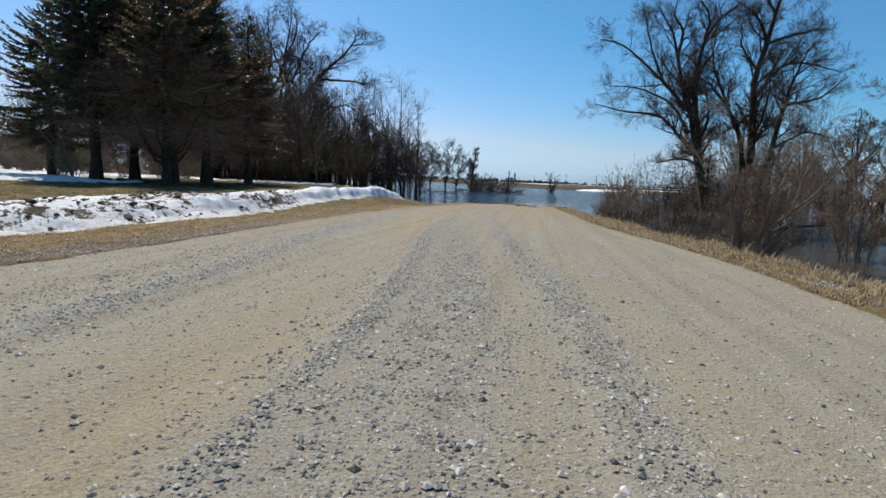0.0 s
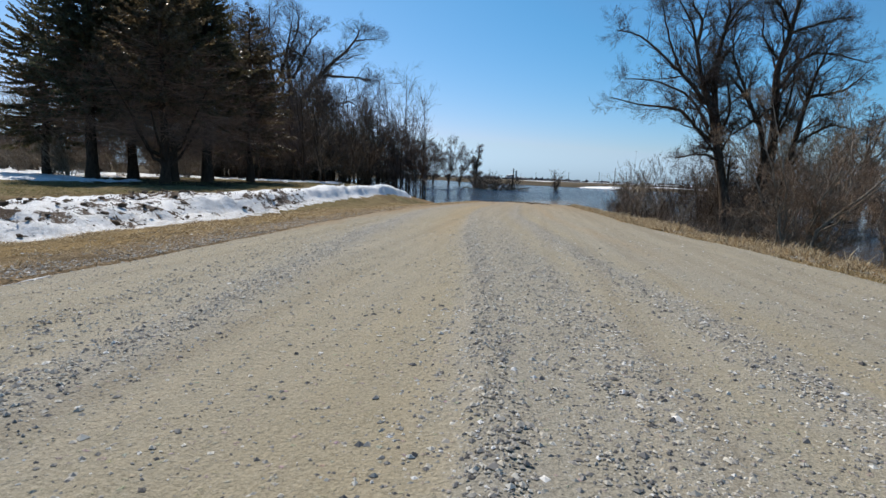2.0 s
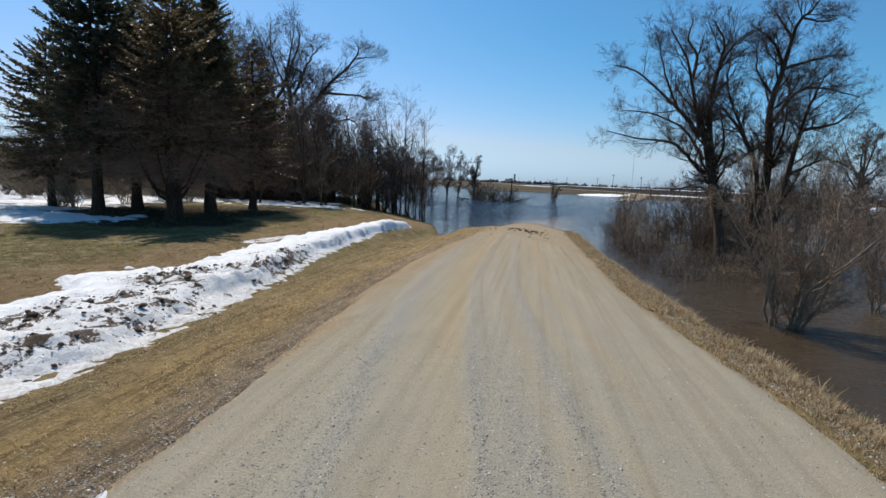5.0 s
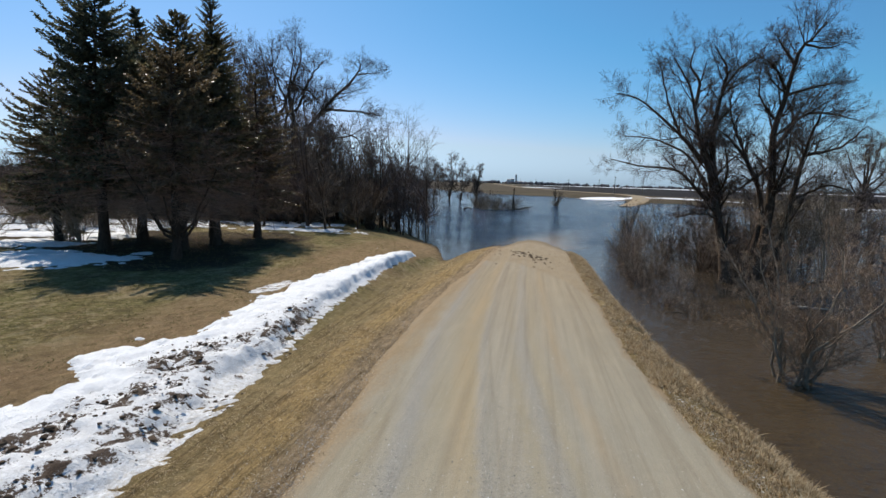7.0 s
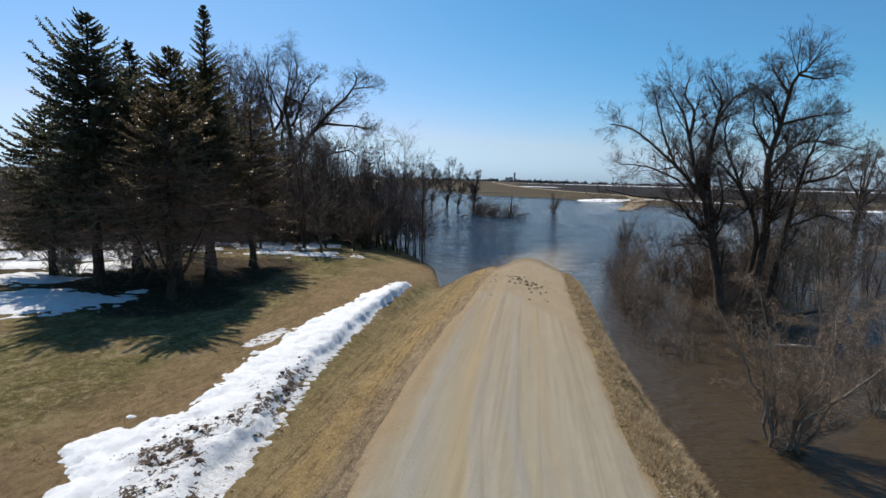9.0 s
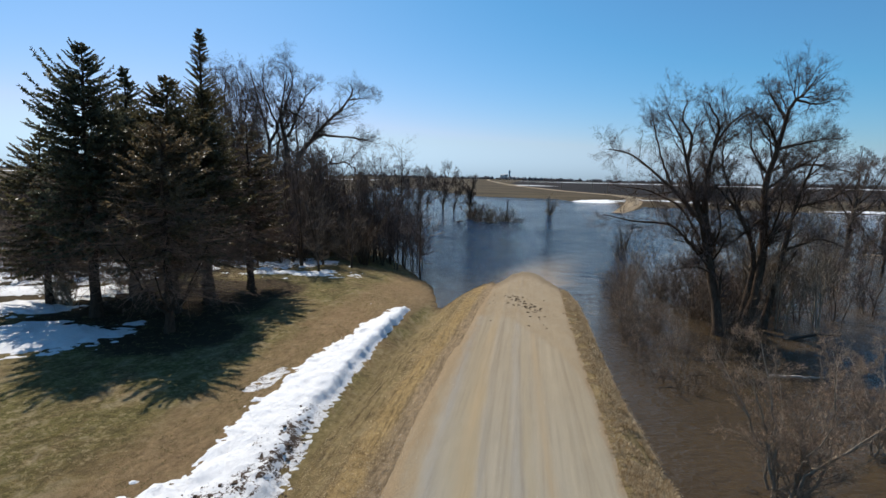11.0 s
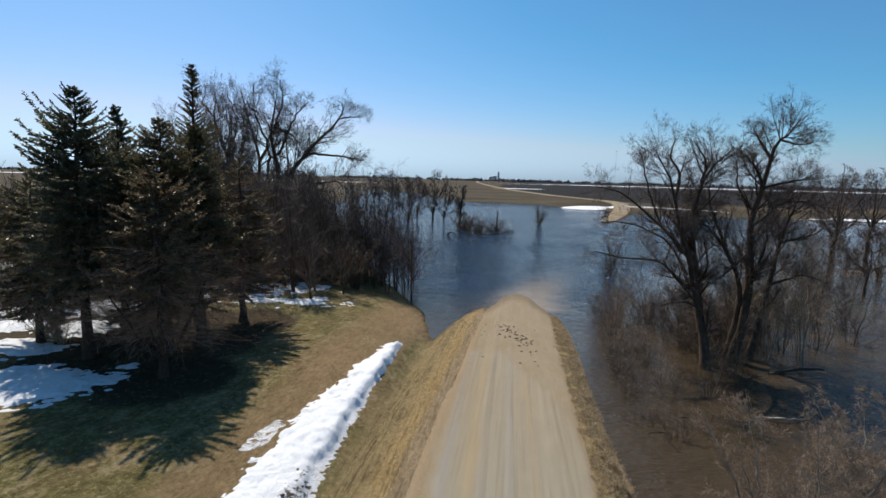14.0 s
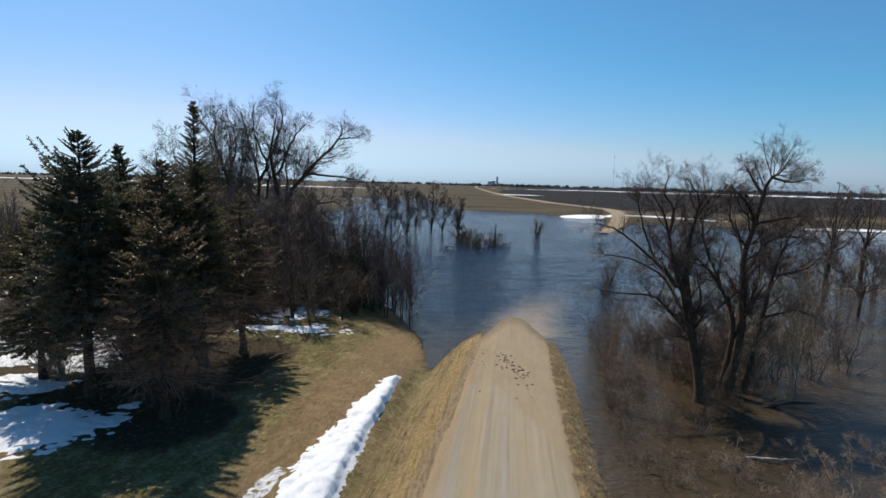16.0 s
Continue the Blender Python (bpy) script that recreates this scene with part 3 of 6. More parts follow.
a_green = np.maximum(a_green, 0.5 * smooth(-9, -11, GX) * (GY > 35) * (GY < 60))
a_verge = np.maximum(smooth(-6.6, -5.4, GX) * (GX < -2.0), 0.8 * smooth(3.4, 4.0, GX) * (GX < 8)) * (GY < 62)
a_mud = np.maximum(smooth(0.12, 0.0, GZ) * (GY < 150), 0.12 * smooth(0.25, 0.7, GX - road_right(GY)) * (GX < 9) * (GY < 60))
a_bleached = smooth(-14.5, -9.0, GX) * (GX < -3) * smooth(60, 50, GY)
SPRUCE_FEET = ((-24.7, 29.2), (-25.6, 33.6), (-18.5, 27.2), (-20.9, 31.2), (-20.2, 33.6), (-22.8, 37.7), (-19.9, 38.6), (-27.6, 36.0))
a_litter_shade = np.zeros_like(GX)   # brown needles under the spruces, spread wider to paint their shade darker
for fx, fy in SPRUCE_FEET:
    a_litter_shade = np.maximum(a_litter_shade, smooth(6.4, 1.5, np.hypot(GX - fx, GY - fy)))
a_rough = np.maximum(smooth(120, 180, GY) * np.where(GX > far_road_x(GY), smooth(bank + 130, bank + 40, GY), smooth(bank + 500, bank + 250, GY)), smooth(-26, -34, GX) * (GY > 27))
a_rough = np.maximum(a_rough, smooth(62, 70, GY) * (GX < 0) * (GY < 460))
a_field = smooth(bank + 40, bank + 110, GY) * (GX > far_road_x(GY) + 8) + smooth(900, 1300, GY) * (GX <= far_road_x(GY) + 15)
ground = build("ground", np.stack([GX, GY, GZ], -1).reshape(-1, 3), grid_faces(len(gx), len(gy)), M_GROUND, True,
               dict(litter=a_litter_shade.ravel(), bleached=(a_bleached * smooth(-6.5, -7.5, GX)).ravel(), green=a_green.ravel(), verge=a_verge.ravel(), mud=a_mud.ravel(), rough=a_rough.ravel(), field=np.clip(a_field, 0, 1).ravel(), side=np.clip((road_left(GY) - GX + 1.0) / 5.0 + 2.0 * ((GX > 0) | (GY > 60) | (GY < -40)), 0, 1).ravel()))
tagged(ground, "flat spring land with matted dry grass and bare fields", "ground", kind="structure")

wx = np.concatenate([geometric(-900, -64, 12), np.arange(-60, -24, 2.0), np.arange(-24, 34, 0.42), np.arange(34, 62, 2.0), np.geomspace(64, 900, 14)])
wy = np.concatenate([np.arange(-120, 16, 4.0), np.arange(18, 40, 1.0), np.arange(40, 150, 0.42), np.arange(150, 260, 1.2), np.geomspace(262, 640, 18)])
WX, WY = np.meshgrid(wx, wy)
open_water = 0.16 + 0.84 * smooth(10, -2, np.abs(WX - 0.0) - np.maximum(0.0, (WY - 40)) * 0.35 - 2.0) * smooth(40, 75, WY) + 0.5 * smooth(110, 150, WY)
wave = (fbm(WX * 0.45 + WY * 0.1, WY * 0.75, 71, 4) - 0.5) * 0.12 + (fbm(WX * 0.12, WY * 0.2, 77, 2) - 0.5) * 0.06
WZ = wave * np.clip(open_water, 0, 1) * (0.35 + 0.65 * smooth(0.35, 0.65, fbm(WX * 0.03, WY * 0.04, 79, 3)))
mid_x = np.interp(WY, [50, 58, 80], [1.2, 1.5, 6.5])
shoal = np.exp(-((WX - mid_x) / np.interp(WY, [50, 58, 80], [4.2, 3.4, 5.0])) ** 2) * smooth(50, 55, WY) * np.interp(WY, [57, 62, 68, 84], [1.0, 0.75, 0.5, 0.0])
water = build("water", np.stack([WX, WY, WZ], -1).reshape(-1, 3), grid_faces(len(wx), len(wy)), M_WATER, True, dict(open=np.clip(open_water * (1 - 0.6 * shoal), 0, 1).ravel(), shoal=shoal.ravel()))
tagged(water, "brown flood water ruffled by wind and reflecting sky, reflected blue painted into open water", "water", kind="structure")


# ---- the gravel road ----
def band(x, y):
    """The place across the road at which a wheel track lies that runs through (x, y)."""
    return x + np.interp(y, [0, 2, 4, 6, 7.5, 14, 17, 30], [-0.1, 0, 0.2, 0.5, 0.75, 1.45, 1.7, 2.0])


def road_z(x, y):
    l, r = road_left(y), road_right(y)
    w = (x - (l + r) / 2) / ((r - l) / 2)
    u = band(x, y)
    ruts = -0.014 * np.exp(-((u + 0.95) / 0.12) ** 2) + 0.018 * np.exp(-((u + 0.45) / 0.2) ** 2) + 0.022 * np.exp(-((u - 1.05) / 0.1) ** 2) \
        + 0.014 * np.exp(-((u - 2.2) / 0.12) ** 2) - 0.012 * np.exp(-((u - 0.4) / 0.3) ** 2) - 0.012 * np.exp(-((u - 4.3) / 0.15) ** 2)
    edge = -0.15 * np.clip((np.abs(w) - 0.86) / 0.2, 0, 1.3)
    edge = edge - 0.38 * w ** 2 * smooth(42, 58, y)
    rough = (fbm(x * 1.3, y * 0.8, 21) - 0.5) * 0.05 + (fbm(x * 6, y * 6, 23, 3) - 0.5) * 0.016
    return road_level(y) + 0.07 * (1 - w ** 2) + ruts + edge + rough


ry = np.concatenate([np.arange(-60, -6, 1.0), np.arange(-6, 16, 0.11), np.arange(16, 64, 0.24)])
rw = np.linspace(-1.09, 1.09, 84)
RW, RY = np.meshgrid(rw, ry)
rl, rr = road_left(RY), road_right(RY)
RX = (rl + rr) / 2 + RW * (rr - rl) / 2
RZ = road_z(RX, RY)
road = build("road", np.stack([RX, RY, RZ], -1).reshape(-1, 3), grid_faces(len(rw), len(ry)), M_ROAD, True,
             dict(u=band(RX, RY).ravel(), wet=(smooth(0.22, 0.03, RZ) * (RY > 30)).ravel(),
                  edge=np.where(RW < 0, smooth(np.interp(RY, [6, 14], [-0.80, -0.45]), -1.03, RW), smooth(np.interp(RY, [6, 14], [0.80, 0.70]), 1.05, RW)).ravel(), sandy=smooth(7, 30, RY).ravel(), away=smooth(5, 11, RY).ravel(),
                  scraped=smooth(-0.9, 0.9, RY - np.interp(RX, [-3, -0.4, 2.4, 3.6], [38.0, 37.0, 30.5, 24.0])).ravel()))
tagged(road, "dusty gravel road with wheel tracks running into flood water", "road", kind="structure")

# the same road where it comes out of the flood again, far off
fy = np.concatenate([np.arange(180, 620, 6.0), np.arange(640, 3600, 60.0)])
fx = far_road_x(fy)
dx, dy = np.gradient(fx), np.gradient(fy)
nl = np.hypot(dx, dy)
half = np.interp(fy, [186, 235, 300], [2.2, 3.4, 4.2])
FV = np.stack([np.stack([fx + s * half * dy / nl, fy - s * half * dx / nl], -1) for s in (-1, -0.5, 0, 0.5, 1)], 1)
level = np.maximum(np.convolve(np.pad(ground_z(fx, fy), 4, "edge"), np.ones(9) / 9, "valid") * (fy > 240), np.clip((fy - 188) * 0.012, -0.4, 1.3))
FZ = (level + np.interp(fy, [215, 260], [0.12, 0.35]))[:, None] + np.array([-0.15, 0.0, 0.05, 0.0, -0.15])
far_road = build("road", np.concatenate([FV, FZ[..., None]], -1).reshape(-1, 3), grid_faces(5, len(fy)), M_ROAD, True,
                 dict(u=np.tile([-1.2, 0.3, 0.6, 2.2, 2.3], len(fy)), wet=np.zeros(5 * len(fy)), edge=np.tile([1.0, 0.35, 0.2, 0.35, 1.0], len(fy)) * 0.6 + np.repeat(np.interp(fy, [225, 290], [0.45, 0.15]), 5), sandy=np.ones(5 * len(fy)), away=np.ones(5 * len(fy)), scraped=np.zeros(5 * len(fy))))
tagged(far_road, "pale gravel road rising out of the flood towards fields", "road", kind="structure")

# loose stones on the road
rng = np.random.default_rng(7)


def stones_mesh(name, x, y, z, size, material, whole):
    n = len(x)
    o = np.array([(1, 0, 0), (0, 1, 0), (-1, 0, 0), (0, -1, 0), (0, 0, 0.75), (0, 0, -0.75)], float)
    f = np.array([(0, 1, 4), (1, 2, 4), (2, 3, 4), (3, 0, 4), (1, 0, 5), (2, 1, 5), (3, 2, 5), (0, 3, 5)][:8 if whole else 4])
    a = rng.uniform(0, 6.28, n)
    sc = size[:, None, None] * rng.uniform(0.65, 1.35, (n, 6, 1)) * np.array([1.0, 0.8, 0.65])
    V = o[None] * sc
    V = np.stack([V[..., 0] * np.cos(a)[:, None] - V[..., 1] * np.sin(a)[:, None], V[..., 0] * np.sin(a)[:, None] + V[..., 1] * np.cos(a)[:, None], V[..., 2]], -1)
    V += np.stack([x, y, z + size * 0.12], -1)[:, None]
    return build(name, V.reshape(-1, 3), (f[None] + (np.arange(n) * 6)[:, None, None]).reshape(-1, 3), material)


def pebbles(name, x, y, size, label, whole=False, verge=False):
    z = np.maximum(road_z(x, y), ground_z(x, y)) if verge else road_z(x, y)
    return under(tagged(stones_mesh(name, x, y, z, size, M_STONES, whole), label, kind="stuff"), road)


n = 82000
y = 0.2 + rng.gamma(1.5, 3.0, n)
u = np.where(rng.uniform(size=n) < 0.52, rng.choice([1.03, 1.05, 1.35, 1.55, 1.62, 2.2, 2.2, -0.42, -0.5, -1.0], n) + rng.normal(scale=0.13, size=n), rng.uniform(-3.4, 6.5, n))
x = u - (band(0.0, y))
ok = (x > road_left(y) + 0.15) & (x < road_right(y) - 0.15) & (y < 24)
x, y = x[ok], y[ok]
pebbles("loose_gravel", x, y, np.clip(rng.lognormal(-5.2, 0.45, len(x)), 0.0025, 0.019), "small grey and tan stones lying on the road")
n = 300
y = rng.uniform(0.5, 26, n)
x = rng.uniform(-2.6, 3.7, n)
pebbles("coarse_gravel", x, y, np.clip(rng.lognormal(-4.5, 0.35, n), 0.007, 0.022), "scattered larger stones on the road", True)

n = 9000
y = 1.5 + rng.gamma(1.5, 4.5, n)
x = road_left(y) + 0.35 - np.abs(rng.normal(scale=0.42, size=n))
ok = y < 34
x, y = x[ok], y[ok]
pebbles("edge_gravel", x, y, np.clip(rng.lognormal(-4.9, 0.4, len(x)), 0.004, 0.022), "stones spilled from the road onto the verge", False, True)
n = 7000
y = 1.5 + rng.gamma(1.7, 4.5, n)
x = road_right(y) - 0.2 + np.abs(rng.normal(scale=0.3, size=n))
ok = y < 30
x, y = x[ok], y[ok]
pebbles("bank_gravel", x, y, np.clip(rng.lognormal(-4.7, 0.45, len(x)), 0.005, 0.026), "stones spilled from the road onto the straw bank", False, True)

# clods of mud strewn near the flooded end
def clod(x, y, s):
    bm = bmesh.new()
    bmesh.ops.create_icosphere(bm, subdivisions=1, radius=s)
    for v in bm.verts:
        v.co *= rng.uniform(0.6, 1.3)
        v.co.z *= 0.55
        v.co.x *= 1.5
    me = bpy.data.meshes.new("mud_clod")
    bm.to_mesh(me)
    bm.free()
    me.materials.append(M_SOIL)
    ob = new("mud_clod", me)
    ob.location = (x, y, float(road_z(x, y)) + s * 0.25)
    ob.rotation_euler.z = rng.uniform(0, 6)
    tagged(ob, "dark lump of mud and plant debris on the road", "mud clod", "clods on the road")


for k in range(84):
    q = rng.uniform()
    if k < 62:
        clod(-0.6 + 2.4 * q + rng.normal(scale=0.25), 44.8 - 5.5 * q + rng.normal(scale=1.0), rng.uniform(0.035, 0.10))
    else:
        clod(rng.uniform(-2.6, 3.4), rng.uniform(34, 47), rng.uniform(0.03, 0.07))


# ---- snow ----
def noisy(a, y, seed, scale, amount):
    return a + (fbm(y * scale, y * 0 + seed * 3.7, seed, 3) - 0.5) * 2 * amount


def snow_bank():
    """The ploughed ridge between lawn and ditch."""
    xs, ys = np.arange(-12.0, -4.4, 0.11), np.arange(-6.0, 38.2, 0.13)
    X, Y = np.meshgrid(xs, ys)
    xl = np.interp(Y, [-6, 6, 9, 10.8, 11.8, 13, 14.3, 18, 22.6, 26, 31.5, 35.9, 37.6], [-9.6, -9.4, -9.5, -9.3, -10.7, -10.3, -9.0, -9.5, -9.7, -9.4, -8.8, -8.2, -7.7])
    xr = np.interp(Y, [-6, 6.6, 8.3, 14, 17.5, 21, 26, 33, 37.6], [-4.75, -4.85, -4.85, -5.5, -6.0, -6.3, -6.55, -6.85, -7.25])
    xl, xr = noisy(xl, Y, 31, 0.9, 0.35), noisy(xr, Y, 33, 1.2, 0.10)
    w = np.clip((X - xl) / (xr - xl), -0.4, 1.4)
    n1, n2, n3 = fbm(X * 0.8, Y * 0.5, 41), fbm(X * 2.6, Y * 2.2, 43), fbm(X * 6.5, Y * 6.5, 47, 3)
    crest = np.interp(Y, [-6, 12, 22, 37], [0.66, 0.70, 0.74, 0.72]) + (n1 - 0.5) * 0.22
    ridge = smooth(0.12, crest - 0.04, w) * smooth(crest + 0.11, crest, w) * np.interp(Y, [-6, 10, 24, 37], [0.17, 0.19, 0.30, 0.24])
    ridge = np.maximum(ridge, 0.45 * np.exp(-((w - 0.3) / 0.16) ** 2) * 0.2)
    edge = np.clip(np.minimum(X - xl, xr - X) / 0.5, -1, 1)
    far_end = np.clip((37.4 - Y) / 0.5, -1, 1)
    n5 = fbm(X * 1.7, Y * 1.1, 59)
    edge = np.minimum(edge, far_end) + (n3 - 0.5) * (0.6 + 0.5 * smooth(0.7, 0.3, w)) + (n2 - 0.5) * 0.8 * smooth(0.7, 0.3, w) + (n5 - 0.5) * 0.9 * smooth(0.6, 0.2, w)
    n6 = fbm(X * 9.0, Y * 8.0, 67, 3)
    edge = edge + (n6 - 0.5) * 0.5
    edge = edge - 0.3 * smooth(crest + 0.02, crest + 0.16, w) * smooth(0.46, 0.62, n6)
    lift = smooth(-0.45, 0.75, edge)
    h = -0.10 + (0.122 + 0.045 * smooth(0.5, 1.0, edge) - 0.03 * smooth(crest + 0.02, crest + 0.14, w)) * lift + (ridge * (0.5 + 1.0 * n1) + ((n2 - 0.5) * 0.17 + (n3 - 0.5) * 0.09) * (1 - 0.6 * smooth(crest, crest + 0.14, w))) * lift
    line = np.exp(-((w - np.interp(Y, [0, 8, 16, 24], [0.40, 0.42, 0.72, 0.80])) / 0.13) ** 2) * smooth(23, 15, Y)
    line = np.maximum(line, 0.85 * np.exp(-((w - 0.72) / 0.11) ** 2) * smooth(15, 8, Y))
    n4 = fbm(X * 9.5 + 7, Y * 7.5, 53, 4)
    holes = smooth(0.50, 0.60, n4 * 0.75 + n5 * 0.25 + 0.11 * line) * smooth(0.1, 0.5, line)
    clumps = smooth(0.56, 0.68, n6) * smooth(0.2, 0.4, w) * smooth(24, 13, Y) * smooth(0.40, 0.55, n5)
    dirt = np.clip(holes * 0.60 + clumps * 0.66, 0, 0.95)
    h = h - holes * 0.03 + smooth(0.45, 0.75, n3) * dirt * 0.10
    Z = ground_z(X, Y) + h
    keep = (edge > -0.4).ravel()
    F = grid_faces(len(xs), len(ys))
    F = F[keep[F].any(1)]
    used, F2 = np.unique(F, return_inverse=True)
    V = np.stack([X, Y, Z], -1).reshape(-1, 3)[used]
    ob = build("snow_bank", V, F2.reshape(-1, 4), M_SNOW, True, dict(dirt=dirt.ravel()[used], grime=np.clip(0.45 * smooth(0.2, 0.6, w) * smooth(30, 10, Y) + 0.8 * smooth(crest + 0.04, crest + 0.16, w), 0, 1).ravel()[used]))
    tagged(ob, "long melting ridge of ploughed snow mixed with dark soil", "snow bank")
    g = np.random.default_rng(8)
    kinds = []
    for k in range(5):
        bm = bmesh.new()
        bmesh.ops.create_icosphere(bm, subdivisions=1, radius=1.0)
        for v in bm.verts:
            v.co *= g.uniform(0.55, 1.3)
            v.co.z *= 0.8
        me = bpy.data.meshes.new("soil_clod")
        bm.to_mesh(me)
        bm.free()
        me.materials.append(M_SOIL)
        kinds.append(me)
    hot = np.flatnonzero((dirt > 0.45).ravel() & (Y > 3).ravel() & (edge > 0.2).ravel())
    for k in range(290):
        i = g.choice(hot)
        c = under(new("soil_clod", kinds[k % 5]), ob, "dark lump of frozen soil")
        s = np.clip(g.lognormal(-3.15, 0.4), 0.022, 0.10)
        c.location = (X.ravel()[i] + g.normal(scale=0.12), Y.ravel()[i] + g.normal(scale=0.15), Z.ravel()[i] + 0.02)
        c.scale = (s * 1.3, s, s)
        c.rotation_euler.z = g.uniform(0, 6)
    i = g.choice(hot, 2600)
    size = np.clip(g.lognormal(-4.1, 0.35, len(i)), 0.009, 0.035)
    x, y = X.ravel()[i] + g.normal(scale=0.10, size=len(i)), Y.ravel()[i] + g.normal(scale=0.13, size=len(i))
    under(tagged(stones_mesh("crumbled_soil", x, y, Z.ravel()[i] + 0.01, size, M_SOIL, True), "crumbs of dark soil strewn over the snow", kind="stuff"), ob)


snow_bank()


def snow_patch(cx, cy, rx, ry_, turn, thick, seed, label="thin patch of old snow on dry grass", grime=0.15, ragged=0.5):
    step = max(0.09, min(rx, ry_) / 20, max(rx, ry_) / 70)
    s = np.arange(-1.5, 1.5001, step / max(rx, ry_))
    A, B = np.meshgrid(s * max(rx, ry_), s * max(rx, ry_))
    r = np.hypot(A / rx, B / ry_)
    c, d = math.cos(turn), math.sin(turn)
    X, Y = cx + A * c - B * d, cy + A * d + B * c
    q = 1 - r + (fbm(X * 0.7, Y * 0.7, seed) - 0.5) * ragged * 2 + (fbm(X * 2.2, Y * 3.4, seed + 5, 4) - 0.5) * ragged * 1.3
    lift = smooth(-0.12, 0.55, q)
    Z = ground_z(X, Y) - 0.06 + lift * (0.075 + thick * (0.8 + (fbm(X * 1.6, Y * 1.6, seed + 9) - 0.5) * 0.8))
    keep = (q > -0.12).ravel()
    F = grid_faces(len(s), len(s))
    F = F[keep[F].any(1)]
    used, F2 = np.unique(F, return_inverse=True)
    V = np.stack([X, Y, Z], -1).reshape(-1, 3)[used]
    dirt = np.clip(fbm(X * 4, Y * 4, seed + 3, 3) - 0.25, 0, 0.45).ravel()[used]
    ob = build("snow_patch", V, F2.reshape(-1, 4), M_SNOW, True, dict(dirt=dirt * 0.8 + (0.22 if thick == 0 else 0.0), grime=np.full(len(used), grime)))
    tagged(ob, label, "snow patch", "patches of old snow")


snow_patch(-25.2, 24.3, 6.0, 3.1, 0.55, 0.20, 1, "wide mound of old snow in the shade of spruces")
snow_patch(-30.5, 29.5, 4.0, 2.0, 0.3, 0.15, 2)
snow_patch(-19.0, 45.9, 5.0, 2.0, 0.25, 0.08, 3, "ragged snow patch crossed by shadows of bare trees", 0.3, 0.95)
snow_patch(-23.5, 50.5, 5.2, 3.0, 0.2, 0.08, 4, "ragged snow patch crossed by shadows of bare trees", 0.3, 0.95)
snow_patch(-29.5, 35.0, 2.2, 2.8, 0.2, 0.12, 5)
snow_patch(-30.5, 45.5, 3.4, 2.4, 0.2, 0.14, 6)
snow_patch(-36.0, 33.5, 4.6, 2.2, 0.3, 0.12, 26)
snow_patch(-42.5, 43.0, 5.5, 3.0, 0.2, 0.14, 27)
snow_patch(-33.5, 28.3, 3.0, 1.5, 0.5, 0.10, 28)
snow_patch(-52.0, 44.0, 6.0, 2.6, 0.1, 0.14, 29)
snow_patch(-33.0, 40.0, 4.0, 3.0, 0.3, 0.14, 24)
snow_patch(-32.0, 49.0, 4.5, 2.4, 0.2, 0.12, 25)
snow_patch(-38.5, 38.5, 5.0, 3.0, 0.3, 0.16, 7)
snow_patch(-37.0, 46.0, 5.0, 2.5, 0.2, 0.16, 8)
snow_patch(-46.0, 36.0, 5.0, 3.0, 0.2, 0.16, 9)
snow_patch(-58.0, 52.0, 11.0, 4.0, 0.1, 0.2, 10)
snow_patch(-10.15, 21.8, 0.6, 2.3, -0.12, 0.0, 37, "thin grey snow beside the ploughed ridge", 1.0, 0.32)
snow_patch(-10.13, 13.9, 0.22, 0.12, 0.3, 0.05, 12, "small lump of snow on the lawn", 0.0, 0.2)
snow_patch(-11.0, 10.3, 0.35, 0.14, 0.3, 0.03, 13, "small lump of snow on the lawn", 0.0, 0.3)
snow_patch(-9.9, 36.5, 0.12, 0.1, 0.3, 0.03, 14, "small lump of snow on the lawn", 0.0, 0.3)
snow_patch(31.5, 266.0, 12.0, 10.0, 0.35, 0.6, 15, "bright snow lying on the far bank beside the road", 0.0, 0.25)
snow_patch(70.0, 262.0, 22.0, 3.0, -0.5, 0.4, 16, "strip of snow beyond the flood", 0.1, 0.4)
snow_patch(134.0, 231.0, 24.0, 3.2, 0.1, 0.5, 17, "strip of snow beyond the flood", 0.1, 0.4)
snow_patch(2.0, 690.0, 26.0, 5.0, -0.3, 0.7, 18, "strip of snow in a far field", 0.0, 0.5)
snow_patch(420.0, 1420.0, 420.0, 24.0, 0.0, 1.0, 19, "strip of snow in a far field", 0.0, 0.4)
snow_patch(700.0, 1250.0, 420.0, 25.0, 0.02, 1.0, 20, "strip of snow in a far field", 0.0, 0.4)
snow_patch(-460.0, 950.0, 200.0, 12.0, 0.05, 1.0, 21, "strip of snow in a far field", 0.0, 0.4)
snow_patch(-900.0, 1100.0, 420.0, 26.0, 0.0, 1.0, 22, "strip of snow in a far field", 0.0, 0.4)

# thin ice in the gutter of the road
yy = np.linspace(2.9, 4.25, 40)
cx = -2.36 - (yy - 3.5) * 0.08 + (fbm(yy * 2, yy * 0 + 3.3, 61) - 0.5) * 0.15
hw = 0.13 * np.clip(np.sin((yy - 2.9) / 1.35 * math.pi), 0, 1) ** 0.6 * smooth(0.40, 0.62, fbm(yy * 3.4, yy * 0 + 1.1, 63)) + 0.003
IV = np.stack([np.stack([cx + s * hw, yy], -1) for s in (-1, 0, 1)], 1)
ice = build("ice_streak", np.concatenate([IV, (road_z(IV[..., 0], IV[..., 1]) + 0.004)[..., None]], -1).reshape(-1, 3), grid_faces(3, 40), M_ICE, True)
ice.modifiers.new("thickness", "SOLIDIFY").thickness = 0.006
tagged(ice, "thin streak of white ice along the road edge", "ice")


